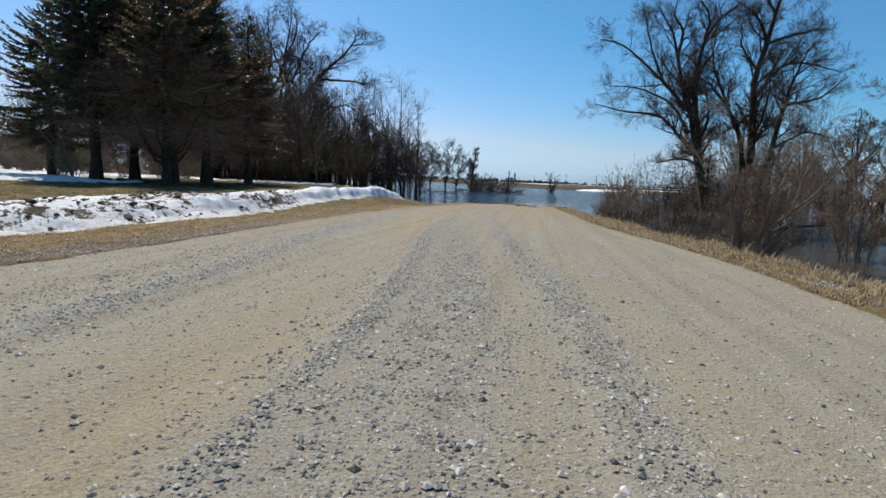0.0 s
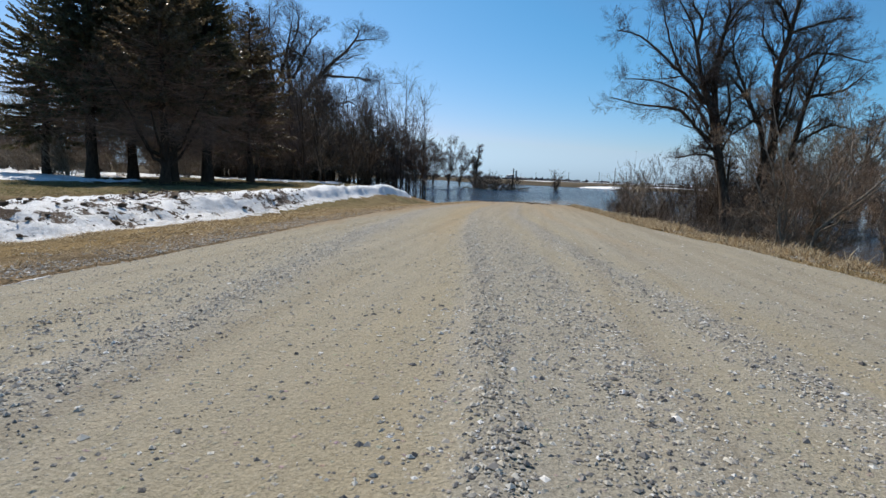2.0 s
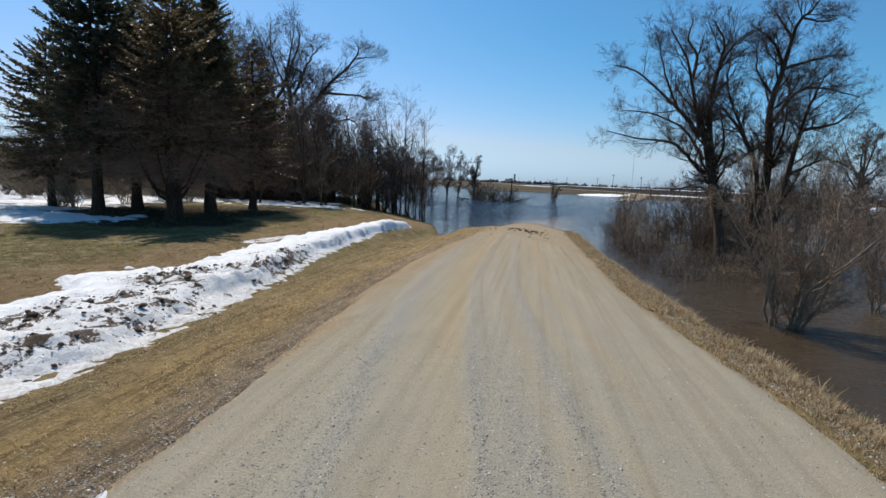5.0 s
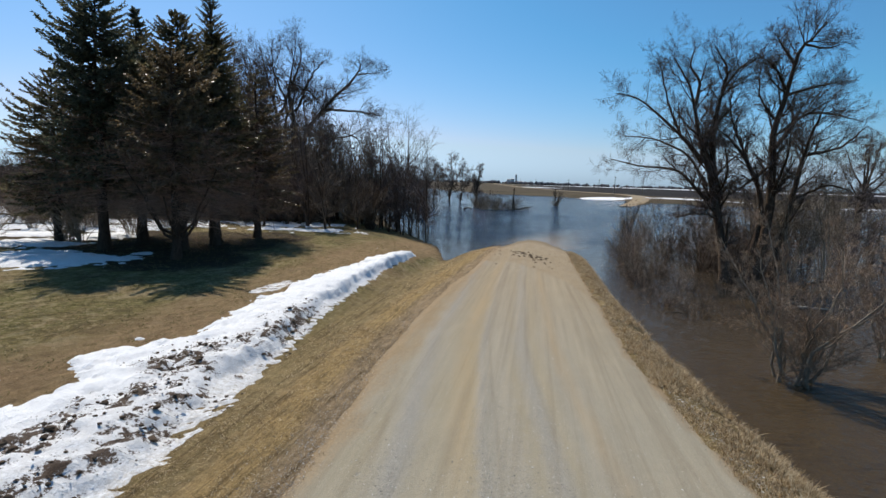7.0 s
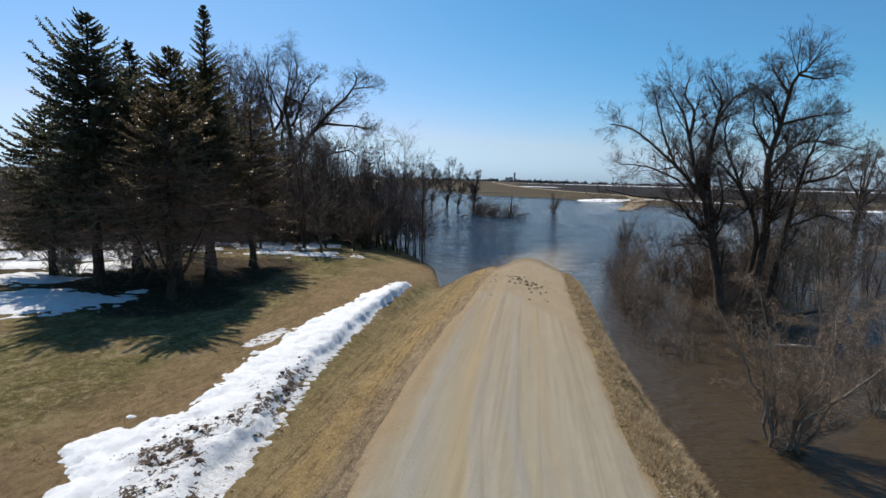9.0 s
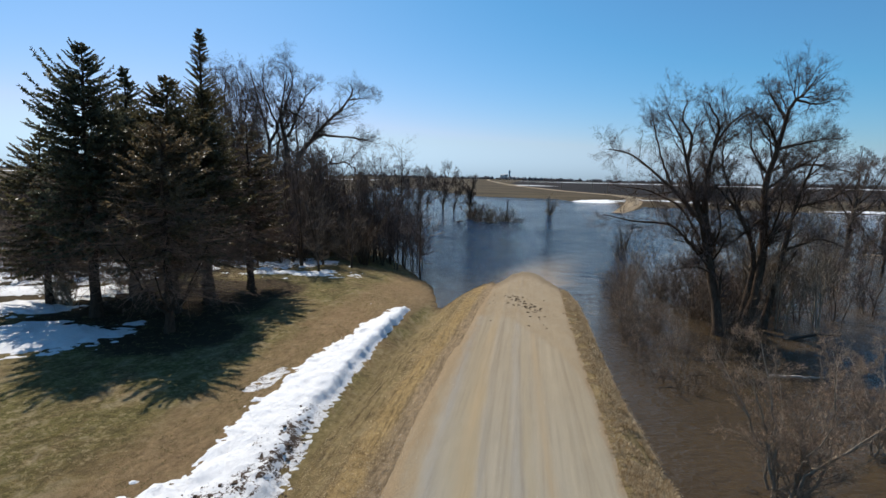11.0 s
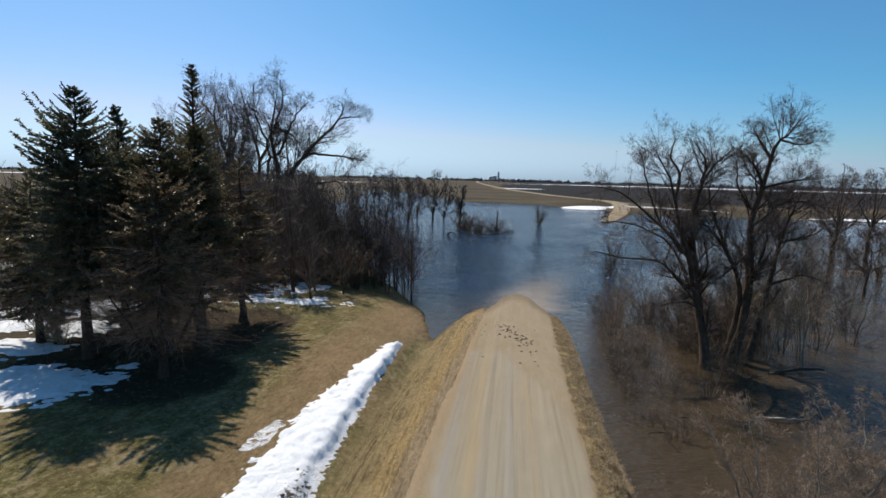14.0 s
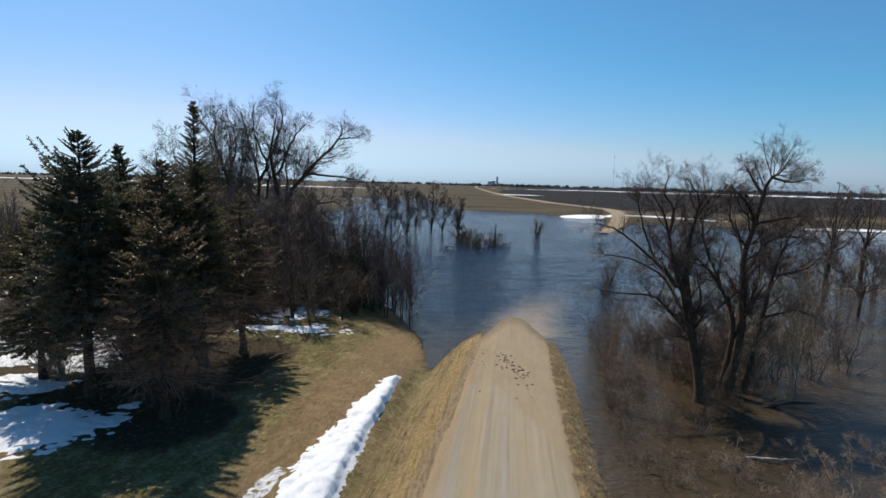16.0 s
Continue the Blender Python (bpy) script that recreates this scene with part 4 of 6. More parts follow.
# ---- trees ----
def bare_tree(name, x, y, z, trunks, limbs, label, seed, bark=None, twig=None, counts=(8, 6, 5, 4), length=((0.35, 0.65), (0.35, 0.6), (0.35, 0.6), (0.35, 0.6)),
              group="", category="tree", up=0.10, wob=0.05, least=0.008, start=0.3, slim=0.85, short=(0.5, 0.5, 0.4, 0.25), longest=3.0):
    """A leafless tree. trunks, limbs: (lines of a few points from the base, thickness at both ends)."""
    g = np.random.default_rng(seed)
    bark, twig = bark or M_BARK, twig or M_TWIG
    top = holder(name, x, y, z, label, category, group)
    P, R = [], []
    for which, rows in (("trunk", trunks), ("limb", limbs)):
        for pts, r0, r1 in rows:
            p = curve_through(pts, 14, g, wob)
            r = slim * (r0 + (r1 - r0) * np.linspace(0, 1, 14) ** 0.8)
            if which == "trunk":
                r[0] *= 1.45
            V, F = tubes(p[None], r[None], 8, g)
            under(build(which, V, F, bark, True), top)
            P.append(p)
            R.append(r)
    P, R = np.array(P), np.array(R)
    first = shoots(g, P, R, counts[0], length[0], (32, 66), up, 0.08, 6, start, 0.42, 0.3, 0.05, least, short[0], longest)
    second = shoots(g, *first, counts[1], length[1], (32, 64), up, 0.08, 4, 0.12, 0.5, 0.4, 0.04, least, short[1])
    V, F = joined([tubes(*first, 5, g), tubes(*second, 3, g)])
    under(build("crown", V, F, bark, True), top)
    third = shoots(g, *second, counts[2], length[2], (30, 58), up, 0.08, 3, 0.1, 0.6, 0.6, 0.03, least, short[2])
    last = shoots(g, *third, counts[3], length[3], (28, 58), up, 0.1, 2, 0.1, 0.8, 0.6, 0.0, least * 0.8, short[3])
    V, F = joined([tubes(*third, 3, g), strips(*last, g)])
    tagged(under(build("twig_spray", V, F, twig), top), kind="stuff")
    return top


def spruce(x, y, H, R, base, seed, label, needles=None, dense=1.0, lean=(0, 0), spire=False, dead=60, reach=3.4, limbs=0):
    g = np.random.default_rng(seed)
    z0 = float(ground_z(x, y)) - 0.1
    top = holder("spruce_tree", x, y, z0, label, "tree", "spruces")
    p = curve_through([(0, 0, 0), (lean[0] * 0.4, lean[1] * 0.4, H * 0.5), (lean[0], lean[1], H)], 14, g, 0.03)
    r = np.linspace(0.017 * H + 0.06, 0.02, 14)
    r[0] *= 1.35
    V, F = tubes(p[None], r[None], 9, g)
    under(build("trunk", V, F, M_SPRUCE_BARK, True), top)
    for k in range(limbs):   # heavy bare limbs that sweep out from the foot of the trunk
        a, q = k * 6.283 / limbs + g.uniform(-0.4, 0.4), g.uniform(2.2, 3.8)
        z1 = g.uniform(0.5, 1.6)
        c, d = math.cos(a), math.sin(a)
        lp = curve_through([(0, 0, z1), (c * q * 0.4, d * q * 0.4, z1 + 0.7), (c * q, d * q, z1 + g.uniform(2.2, 4.2))], 9, g, 0.05)
        lv, lf = tubes(lp[None], np.linspace(0.11, 0.03, 9)[None], 6, g)
        under(build("limb", lv, lf, M_SPRUCE_BARK, True), top)
    nb = int((330 if not spire else 300) * dense * H / 16)
    f = base / H + (1 - base / H) * g.uniform(0, 1, nb) ** (1.0 if not spire else 0.7)
    at, _ = along(p[None], f[None])
    at = at[0]
    taper = np.clip((1 - f) / (1 - base / H), 0, 1)
    L = (R * (1 - np.exp(-(1 - f) * H / reach)) * g.uniform(0.58, 1.05, nb) + 0.18) * (0.7 + 0.3 * smooth(0, 0.15, f - base / H))
    L *= 0.8 + 0.4 * value_noise(f * H * 0.55 + 40, f * 0 + seed * 3.3, seed)
    az = g.uniform(0, 6.283, nb)
    out = np.stack([np.cos(az), np.sin(az), np.zeros(nb)], -1)
    pitch = np.where(spire, 0.55, 0.42 * (1 - taper) - 0.06 * taper + g.normal(scale=0.2, size=nb))
    s = np.linspace(0, 1, 6)[None, :, None]
    droop = (-0.22 * s + 0.20 * s ** 3) * L[:, None, None] * (0.9 if not spire else 0.2)
    B = at[:, None] + out[:, None] * s * L[:, None, None] + np.array([0, 0, 1.0]) * (np.tan(pitch)[:, None, None] * s * L[:, None, None] + droop)
    BR = np.linspace(1, 0.25, 6)[None] * (0.012 + 0.012 * L)[:, None]
    V, F = tubes(B, BR, 3, g)
    under(build("bough_frame", V, F, M_SPRUCE_BARK, True), top)
    # sprays of needles hang on both sides of each branch
    m = 135 if not spire else 60
    sp = 0.18 + 0.82 * g.uniform(0, 1, (nb, m)) ** 0.8
    a, d = along(B, sp)
    side = np.cross(d, np.array([0, 0, 1.0]))
    side /= np.linalg.norm(side, axis=-1, keepdims=True) + 1e-9
    sg = g.choice([-1.0, 1.0], (nb, m, 1))
    w = d * g.uniform(0.35, 1.1, (nb, m, 1)) + side * sg * g.uniform(0.2, 1.0, (nb, m, 1)) + g.normal(scale=0.42, size=(nb, m, 3))
    w[..., 2] -= g.uniform(0.05, 0.65, (nb, m)) if not spire else -0.5
    w /= np.linalg.norm(w, axis=-1, keepdims=True)
    ln = (g.uniform(0.13, 0.33, (nb, m)) * (0.55 + 0.6 * (1 - sp)) * np.clip(L[:, None] / 2.0, 0.5, 1.4))[..., None]
    a, w, ln = a.reshape(-1, 3), w.reshape(-1, 3), ln.reshape(-1, 1)
    q1 = np.cross(w, g.normal(size=w.shape))
    q1 /= np.linalg.norm(q1, axis=1, keepdims=True) + 1e-9
    q2 = np.cross(w, q1)
    wd = 0.13 * ln + 0.015
    V = np.stack([a, a + w * ln * 0.4 + q1 * wd, a + w * ln, a + w * ln * 0.4 - q1 * wd], 1).reshape(-1, 3)
    F = np.arange(len(V)).reshape(-1, 4)
    under(build("foliage", V, F, needles or M_NEEDLES), top)
    if dead:
        f = g.uniform(2.3 / H, max(0.62, base / H + 0.2), dead)
        at, _ = along(p[None], f[None])
        az = g.uniform(0, 6.283, dead)
        out = np.stack([np.cos(az), np.sin(az), g.uniform(-0.28, 0.22, dead)], -1)
        L = g.uniform(0.35, 1.12, dead) * R * np.clip(1.25 - f, 0.5, 1.0)
        st = np.linspace(0, 1, 5)[None, :, None]
        B = at[0][:, None] + out[:, None] * st * L[:, None, None] + g.normal(scale=0.05, size=(dead, 5, 3)) * st
        BR = np.linspace(1, 0.3, 5)[None] * np.full((dead, 1), 0.018)
        tw = shoots(g, B, BR, 5, (0.25, 0.6), (30, 70), -0.05, 0.2, 4, 0.2, 0.6, 0.4, 0, 0.006)
        tw2 = shoots(g, *tw, 3, (0.3, 0.6), (30, 70), -0.05, 0.2, 2, 0.2, 0.7, 0.4, 0, 0.005)
        V, F = joined([tubes(B, BR, 4, g), tubes(*tw, 3, g), strips(*tw2, g)])
        under(build("dead_wood", V, F, M_DEAD), top, "bare grey-brown dead branches")
    return top


spruce(-24.7, 29.2, 15.8, 3.9, 4.0, 1, "tall dark green spruce with wide drooping boughs", M_NEEDLES, 1.55, dead=260, reach=5.0)
spruce(-25.6, 33.6, 15.3, 4.4, 4.2, 2, "narrow dark green spruce with a pointed top", M_NEEDLES, 1.25, dead=240, reach=8.0)
spruce(-20.9, 31.2, 14.3, 4.0, 4.4, 3, "dark green spruce with a bushy pointed top", M_NEEDLES_WARM, 1.25, dead=330, reach=4.2)
spruce(-20.2, 33.6, 14.2, 4.5, 4.2, 4, "olive green spruce in a close row", M_NEEDLES_WARM, 1.2, dead=320, reach=8.0)
spruce(-22.8, 37.7, 18.6, 4.2, 4.0, 5, "tall thin spruce with a sparse open spire", M_NEEDLES_WARM, 1.3, spire=True, dead=240, reach=12.0)
spruce(-18.5, 27.2, 11.5, 4.8, 4.2, 6, "browned spruce with spreading dead lower limbs", M_NEEDLES_BROWN, 0.75, dead=400, reach=4.5, limbs=6)
spruce(-29.6, 31.0, 11.0, 4.6, 2.4, 8, "half-open spruce behind the row", M_NEEDLES_WARM, 1.0, dead=160, reach=4.0)
spruce(-27.6, 36.0, 14.0, 4.6, 3.2, 9, "dark green spruce behind the row", M_NEEDLES_WARM, 1.1, dead=160)
spruce(-19.9, 38.6, 12.4, 3.9, 2.4, 17, "olive spruce at the end of the row", M_NEEDLES_BROWN, 0.7, dead=320, reach=4.0)

# the old cottonwood behind the spruces, and its neighbour
bare_tree("cottonwood_tree", -32.0, 75.0, 0.7,
          [([(0.2, 0, 0), (-1.5, 0.0, 3.4), (-1.6, 0.0, 8.8), (-1.7, 0.0, 13.6), (-2.7, 0.5, 18.4), (-1.9, 0.8, 23.6)], 0.75, 0.06),
           ([(-4.4, 1, 0), (-5.7, 1.0, 3.3), (-5.4, 1.0, 9.2), (-4.6, 0.5, 13.6), (-5.6, 0.0, 18.3), (-7.0, 0.0, 23.4)], 0.62, 0.06),
           ([(-8.4, -1, 0), (-7.9, -1.0, 3.2), (-8.1, -1.0, 9.5), (-9.1, -0.5, 14.4), (-10.9, 0.0, 19.2), (-10.9, 0.0, 23.5)], 0.5, 0.05)],
          [([(-1.0, 0.0, 9.7), (0.5, -0.4, 12.1), (3.4, -0.8, 15.4), (6.1, 0.0, 18.3), (7.7, 1.0, 20.8), (6.8, 1.4, 22.3)], 0.44, 0.05),
           ([(3.2, -0.8, 14.7), (6.6, -1.4, 14.6), (9.1, -1.6, 14.4), (11.3, -1.2, 14.0)], 0.24, 0.05),
           ([(7.1, 0.6, 19.6), (8.8, 0.6, 19.9), (10.4, 0.6, 20.1)], 0.16, 0.04),
           ([(-1.4, 0.0, 6.8), (2.3, -1.6, 8.8), (5.0, -2.4, 10.6), (8.2, -3.0, 11.1), (8.9, -3.0, 10.0)], 0.3, 0.05),
           ([(2.3, -1.6, 8.8), (4.2, -2.0, 8.7), (5.9, -2.0, 8.6)], 0.15, 0.04),
           ([(-4.6, 0.5, 13.6), (-3.2, 1.5, 17.8), (-1.8, 2.0, 22.0), (-1.9, 2.0, 25.3)], 0.26, 0.05),
           ([(-3.3, 0.0, 11.1), (-2.6, -1.0, 15.8), (-4.3, -1.5, 20.3), (-4.3, -1.5, 24.0)], 0.24, 0.05),
           ([(-2.7, 0.5, 18.8), (0.5, -0.5, 17.3), (2.5, -1.0, 15.6)], 0.18, 0.05),
           ([(-8.1, -1.0, 9.5), (-9.3, -2.0, 11.3), (-10.8, -2.5, 14.1), (-12.0, -2.5, 16.4)], 0.22, 0.05),
           ([(-9.0, -0.5, 13.9), (-8.2, 1.0, 18.4), (-9.9, 1.6, 23.4)], 0.22, 0.05),
           ([(-1.6, 0.0, 14.5), (0.4, 1.5, 20.0), (2.3, 2.0, 22.2)], 0.22, 0.05),
           ([(-10.9, 0.0, 19.2), (-13.0, 0.6, 21.7), (-13.3, 0.6, 23.6)], 0.14, 0.04)],
          "old leafless cottonwood with heavy crooked limbs", 11, counts=(15, 7, 5, 3), length=((0.2, 0.42), (0.4, 0.75), (0.45, 0.85), (0.5, 0.9)), least=0.009, wob=0.10, slim=0.9, start=0.25, short=(1.4, 0.9, 0.7, 0.4), longest=5.0)

for x, y, h, s in ((-38.5, 70.0, 21, 14), (-45.0, 68.0, 19, 15), (-36.0, 64.0, 16, 16), (-41.5, 76.0, 22, 18), (-34.5, 79.0, 21, 19)):
    bare_tree("bare_tree", x, y, 0.9, [([(0, 0, 0), (0.2, 0, h * 0.25), (0.3, 0, h * 0.4)], 0.022 * h, 0.015 * h)],
              [([(0.2, 0, h * 0.28), (-1.4, 0.4, h * 0.55), (-2.6, 0.3, h * 0.92)], 0.012 * h, 0.03), ([(0.3, 0, h * 0.4), (0.3, 0.5, h * 0.7), (0.0, 0, h)], 0.013 * h, 0.03),
               ([(0.3, 0, h * 0.32), (1.8, -0.4, h * 0.58), (3.2, 0, h * 0.9)], 0.012 * h, 0.03), ([(0.2, 0, h * 0.3), (0.9, 1.6, h * 0.6), (1.2, 2.4, h * 0.92)], 0.011 * h, 0.03),
               ([(0.2, 0, h * 0.3), (-0.6, -1.4, h * 0.6), (-0.9, -2.2, h * 0.9)], 0.011 * h, 0.03)],
              "leafless tree with dense upright branches", s, counts=(14, 7, 5, 2), length=((0.3, 0.6), (0.45, 0.8), (0.5, 0.9), (0.6, 1.1)), least=0.010, group="trees behind the spruces")

# trees standing in the flood
bare_tree("cottonwood_tree", 13.9, 40.0, -0.6,
          [([(-0.35, -0.9, 0), (-0.6, -0.6, 2.6), (-1.1, 0.0, 5.2), (-1.6, 0.0, 7.4), (-2.4, 0.0, 9.6), (-3.0, 0.0, 12.0), (-3.5, 0.0, 13.6), (-4.5, 0.3, 15.4)], 0.4, 0.03),
           ([(0.1, 0.3, 0), (-0.8, 0.6, 5.1), (-1.5, 0.6, 9.4), (-1.5, 0.5, 11.6), (-1.2, 0.4, 13.3), (-0.5, 0.4, 14.5), (0.6, 0.4, 15.5)], 0.34, 0.03)],
          [([(-2.2, 0.0, 8.5), (-3.4, -0.3, 9.8), (-4.8, -0.6, 11.0), (-6.7, -1.0, 12.4), (-8.3, -1.2, 12.8)], 0.19, 0.03),
           ([(-1.6, 0.0, 6.0), (-2.8, -0.5, 6.9), (-4.0, -0.8, 7.9), (-6.4, -1.3, 8.1), (-8.4, -1.6, 8.5)], 0.17, 0.03),
           ([(-3.0, 0.0, 12.2), (-2.7, 0.6, 13.8), (-3.3, 0.8, 15.0), (-3.1, 0.8, 16.2)], 0.15, 0.03),
           ([(-1.3, 0.4, 13.2), (-1.2, 0.1, 14.6), (-2.1, 0.0, 16.0)], 0.13, 0.03),
           ([(-3.9, -0.4, 10.3), (-4.7, 0.4, 12.7), (-5.4, 0.8, 15.4)], 0.11, 0.03),
           ([(-1.8, 0.0, 6.9), (-3.0, 1.0, 9.0), (-5.1, 1.6, 10.1), (-7.1, 2.0, 10.3)], 0.13, 0.03),
           ([(-1.1, 0.3, 6.1), (-1.1, -1.5, 7.8), (-1.7, -2.2, 9.9)], 0.13, 0.03),
           ([(-1.5, 0.3, 8.3), (-2.2, 1.8, 10.6), (-2.9, 2.4, 12.3)], 0.12, 0.03),
           ([(-0.9, -0.2, 4.7), (-2.2, -0.5, 5.1), (-3.9, -0.7, 4.8)], 0.10, 0.05)],
          "large leafless tree with spreading limbs standing in flood water", 12, counts=(15, 8, 6, 3), length=((0.22, 0.48), (0.35, 0.7), (0.4, 0.8), (0.45, 0.9)), least=0.0045, start=0.14, slim=0.92, wob=0.02, short=(0.9, 0.6, 0.4, 0.25))
bare_tree("cottonwood_tree", 15.6, 41.2, -0.6,
          [([(0.2, 0, 0), (1.0, 0.0, 5.3), (0.7, -0.2, 9.5), (0.7, -0.3, 11.1), (1.1, -0.6, 13.4), (1.5, -0.8, 15.9), (2.1, -1.0, 16.5), (2.7, -1.2, 17.5)], 0.38, 0.03),
           ([(1.6, 0.6, 0), (2.7, 0.6, 7.1), (3.1, 0.8, 9.2), (3.6, 0.6, 11.4), (4.0, 0.3, 12.9)], 0.27, 0.03),
           ([(-0.1, 0.3, 0), (0.6, 0.3, 5.2), (-0.6, -0.3, 8.2), (-1.9, -0.6, 9.9), (-3.0, -0.8, 10.7)], 0.27, 0.05)],
          [([(1.0, -0.6, 13.4), (-0.0, -1.0, 14.7), (-1.3, -1.0, 15.7)], 0.13, 0.03),
           ([(1.2, -0.7, 15.1), (0.7, -0.2, 16.2), (0.3, 0.0, 17.0)], 0.13, 0.03),
           ([(0.9, -0.5, 13.0), (2.6, -1.2, 13.5), (4.0, -1.6, 13.7)], 0.13, 0.03),
           ([(0.8, -0.2, 9.5), (2.5, 0.6, 11.7), (4.3, 1.0, 12.1), (6.8, 1.4, 11.6)], 0.17, 0.03),
           ([(1.8, -0.8, 16.2), (2.8, -1.0, 15.9), (3.7, -1.0, 16.1)], 0.1, 0.03),
           ([(3.1, 0.8, 9.2), (5.6, 1.4, 9.9), (7.2, 1.6, 11.3)], 0.15, 0.03),
           ([(-0.6, -0.3, 8.2), (-1.9, 0.4, 11.8), (-1.9, 0.6, 14.2)], 0.13, 0.03),
           ([(0.8, -0.3, 11.3), (-0.1, 0.6, 13.1), (-0.2, 0.8, 15.2)], 0.12, 0.03),
           ([(0.9, 0.0, 6.2), (1.0, -1.8, 8.8), (0.8, -2.4, 10.8)], 0.13, 0.03),
           ([(2.7, 0.6, 6.2), (3.9, -1.0, 7.2), (5.2, -1.6, 6.8)], 0.12, 0.03),
           ([(0.7, -0.1, 8.4), (-1.3, -1.4, 7.0), (-2.4, -1.8, 6.3)], 0.12, 0.03)],
          "tall leafless tree with upright limbs standing in flood water", 13, counts=(15, 8, 6, 3), length=((0.22, 0.48), (0.35, 0.7), (0.4, 0.8), (0.45, 0.9)), least=0.0045, start=0.14, slim=0.92, wob=0.02, short=(0.9, 0.6, 0.4, 0.25))
for k, (x, y, h, s) in enumerate(((45.5, 86, 14, 21), (51.6, 97, 17, 22), (59, 101, 16, 23), (41.3, 70.5, 8, 24))):
    bare_tree("bare_tree", x, y, -0.7, [([(0, 0, 0), (0.1, 0, h * 0.3), (0.4, 0, h * 0.5)], 0.030 * h, 0.02 * h)],
              [([(0.3, 0, h * 0.42), (-1.5, 0, h * 0.6), (-3.2, 0.3, h * 0.85)], 0.014 * h, 0.03), ([(0.4, 0, h * 0.5), (0.6, 0.5, h * 0.75), (0.2, 0, h)], 0.015 * h, 0.03),
               ([(0.4, 0, h * 0.46), (2.6, -0.4, h * 0.62), (5.0, 0, h * 0.9)], 0.014 * h, 0.03), ([(0.3, 0, h * 0.45), (1.8, 1, h * 0.7), (2.6, 1, h * 0.95)], 0.012 * h, 0.03)],
              "leafless tree with a forked crown standing in flood water", s, counts=(8, 5, 5, 3), length=((0.3, 0.6), (0.45, 0.8), (0.5, 0.9), (0.6, 1.1)), least=0.015, group="trees beyond the brush")


def sapling(seed, H, label, name="sapling", stems=1, spread=0.6, twig=None, counts=(20, 6, 3), least=0.010, bark=None, lean=0.0, thick=0.009, crook=0.14, last=(0.5, 1.0), low=0.12, steps=2):
    """A thin leafless tree or bush with one or several stems, at the world's origin."""
    g = np.random.default_rng(seed)
    top = holder(name, 0, 0, 0, label, "tree" if stems < 4 else "bush")
    P, R = [], []
    for k in range(stems):
        a, b = g.uniform(0, 6.28), g.uniform(0, 0.25) * (stems > 1)
        t = spread * g.uniform(0.5, 1.2)
        h = H * (g.uniform(0.6, 1.0) if stems > 1 else 1.0)
        x, y = math.cos(a), math.sin(a)
        p = curve_through([(x * b, y * b, -0.3), (x * (b + t * 0.35) + lean * h * 0.3, y * (b + t * 0.35), h * 0.45), (x * (b + t) + lean * h, y * (b + t), h)], 8, g, (0.25 + crook * 5.4) * 0.035 * H / 6)
        P.append(p)
        R.append(np.linspace(thick * h + 0.5 * least + 0.006, 0.010, 8))
    P, R = np.array(P), np.array(R)
    if stems <= 16:
        for k in range(stems):
            V, F = tubes(P[k:k + 1], R[k:k + 1], 5, g)
            under(build("stem" if stems > 1 else "trunk", V, F, bark or M_BARK, True), top)
    else:
        V, F = tubes(P, R, 5, g)
        under(build("tuft", V, F, bark or M_BARK, True), top)
    one = shoots(g, P, R, counts[0], (0.2, 0.5), (25, 65), 0.22, crook, 4, low, 0.5, 0.5, 0.02, least)
    two = shoots(g, *one, counts[1], (0.35, 0.7), (25, 65), 0.15, crook * 1.3, steps, 0.12, 0.75, 0.6, 0.02, least)
    three = shoots(g, *two, counts[2], last, (20, 50), 0.15, crook * 1.3, 2, 0.1, 0.85, 0.7, 0.0, least * 0.8, 0.1)
    V, F = joined([tubes(one[0], one[1], 3, g), tubes(two[0], two[1], 3, g), strips(three[0], three[1], g)])
    tagged(under(build("twig_spray", V, F, twig or M_TWIG), top), kind="stuff")
    return top


def scatter(kinds, places, group, sink=0.0):
    """Copies of the kinds at places (x, y, scale); each kind itself stands at the first place that it gets."""
    used = set()
    for k, (x, y, s) in enumerate(places):
        ob = kinds[k % len(kinds)]
        z = max(float(ground_z(x, y)), -1.0) - sink
        m = pose(x, y, z, 0, 0, rng.uniform(0, 360))
        if ob.name in used:
            ob2 = copy_thing(ob, m)
        else:
            used.add(ob.name)
            ob.matrix_basis = m
            ob2 = ob
        ob2.scale = (s, s, s * rng.uniform(0.92, 1.08))
        tagged(ob2, group=group)


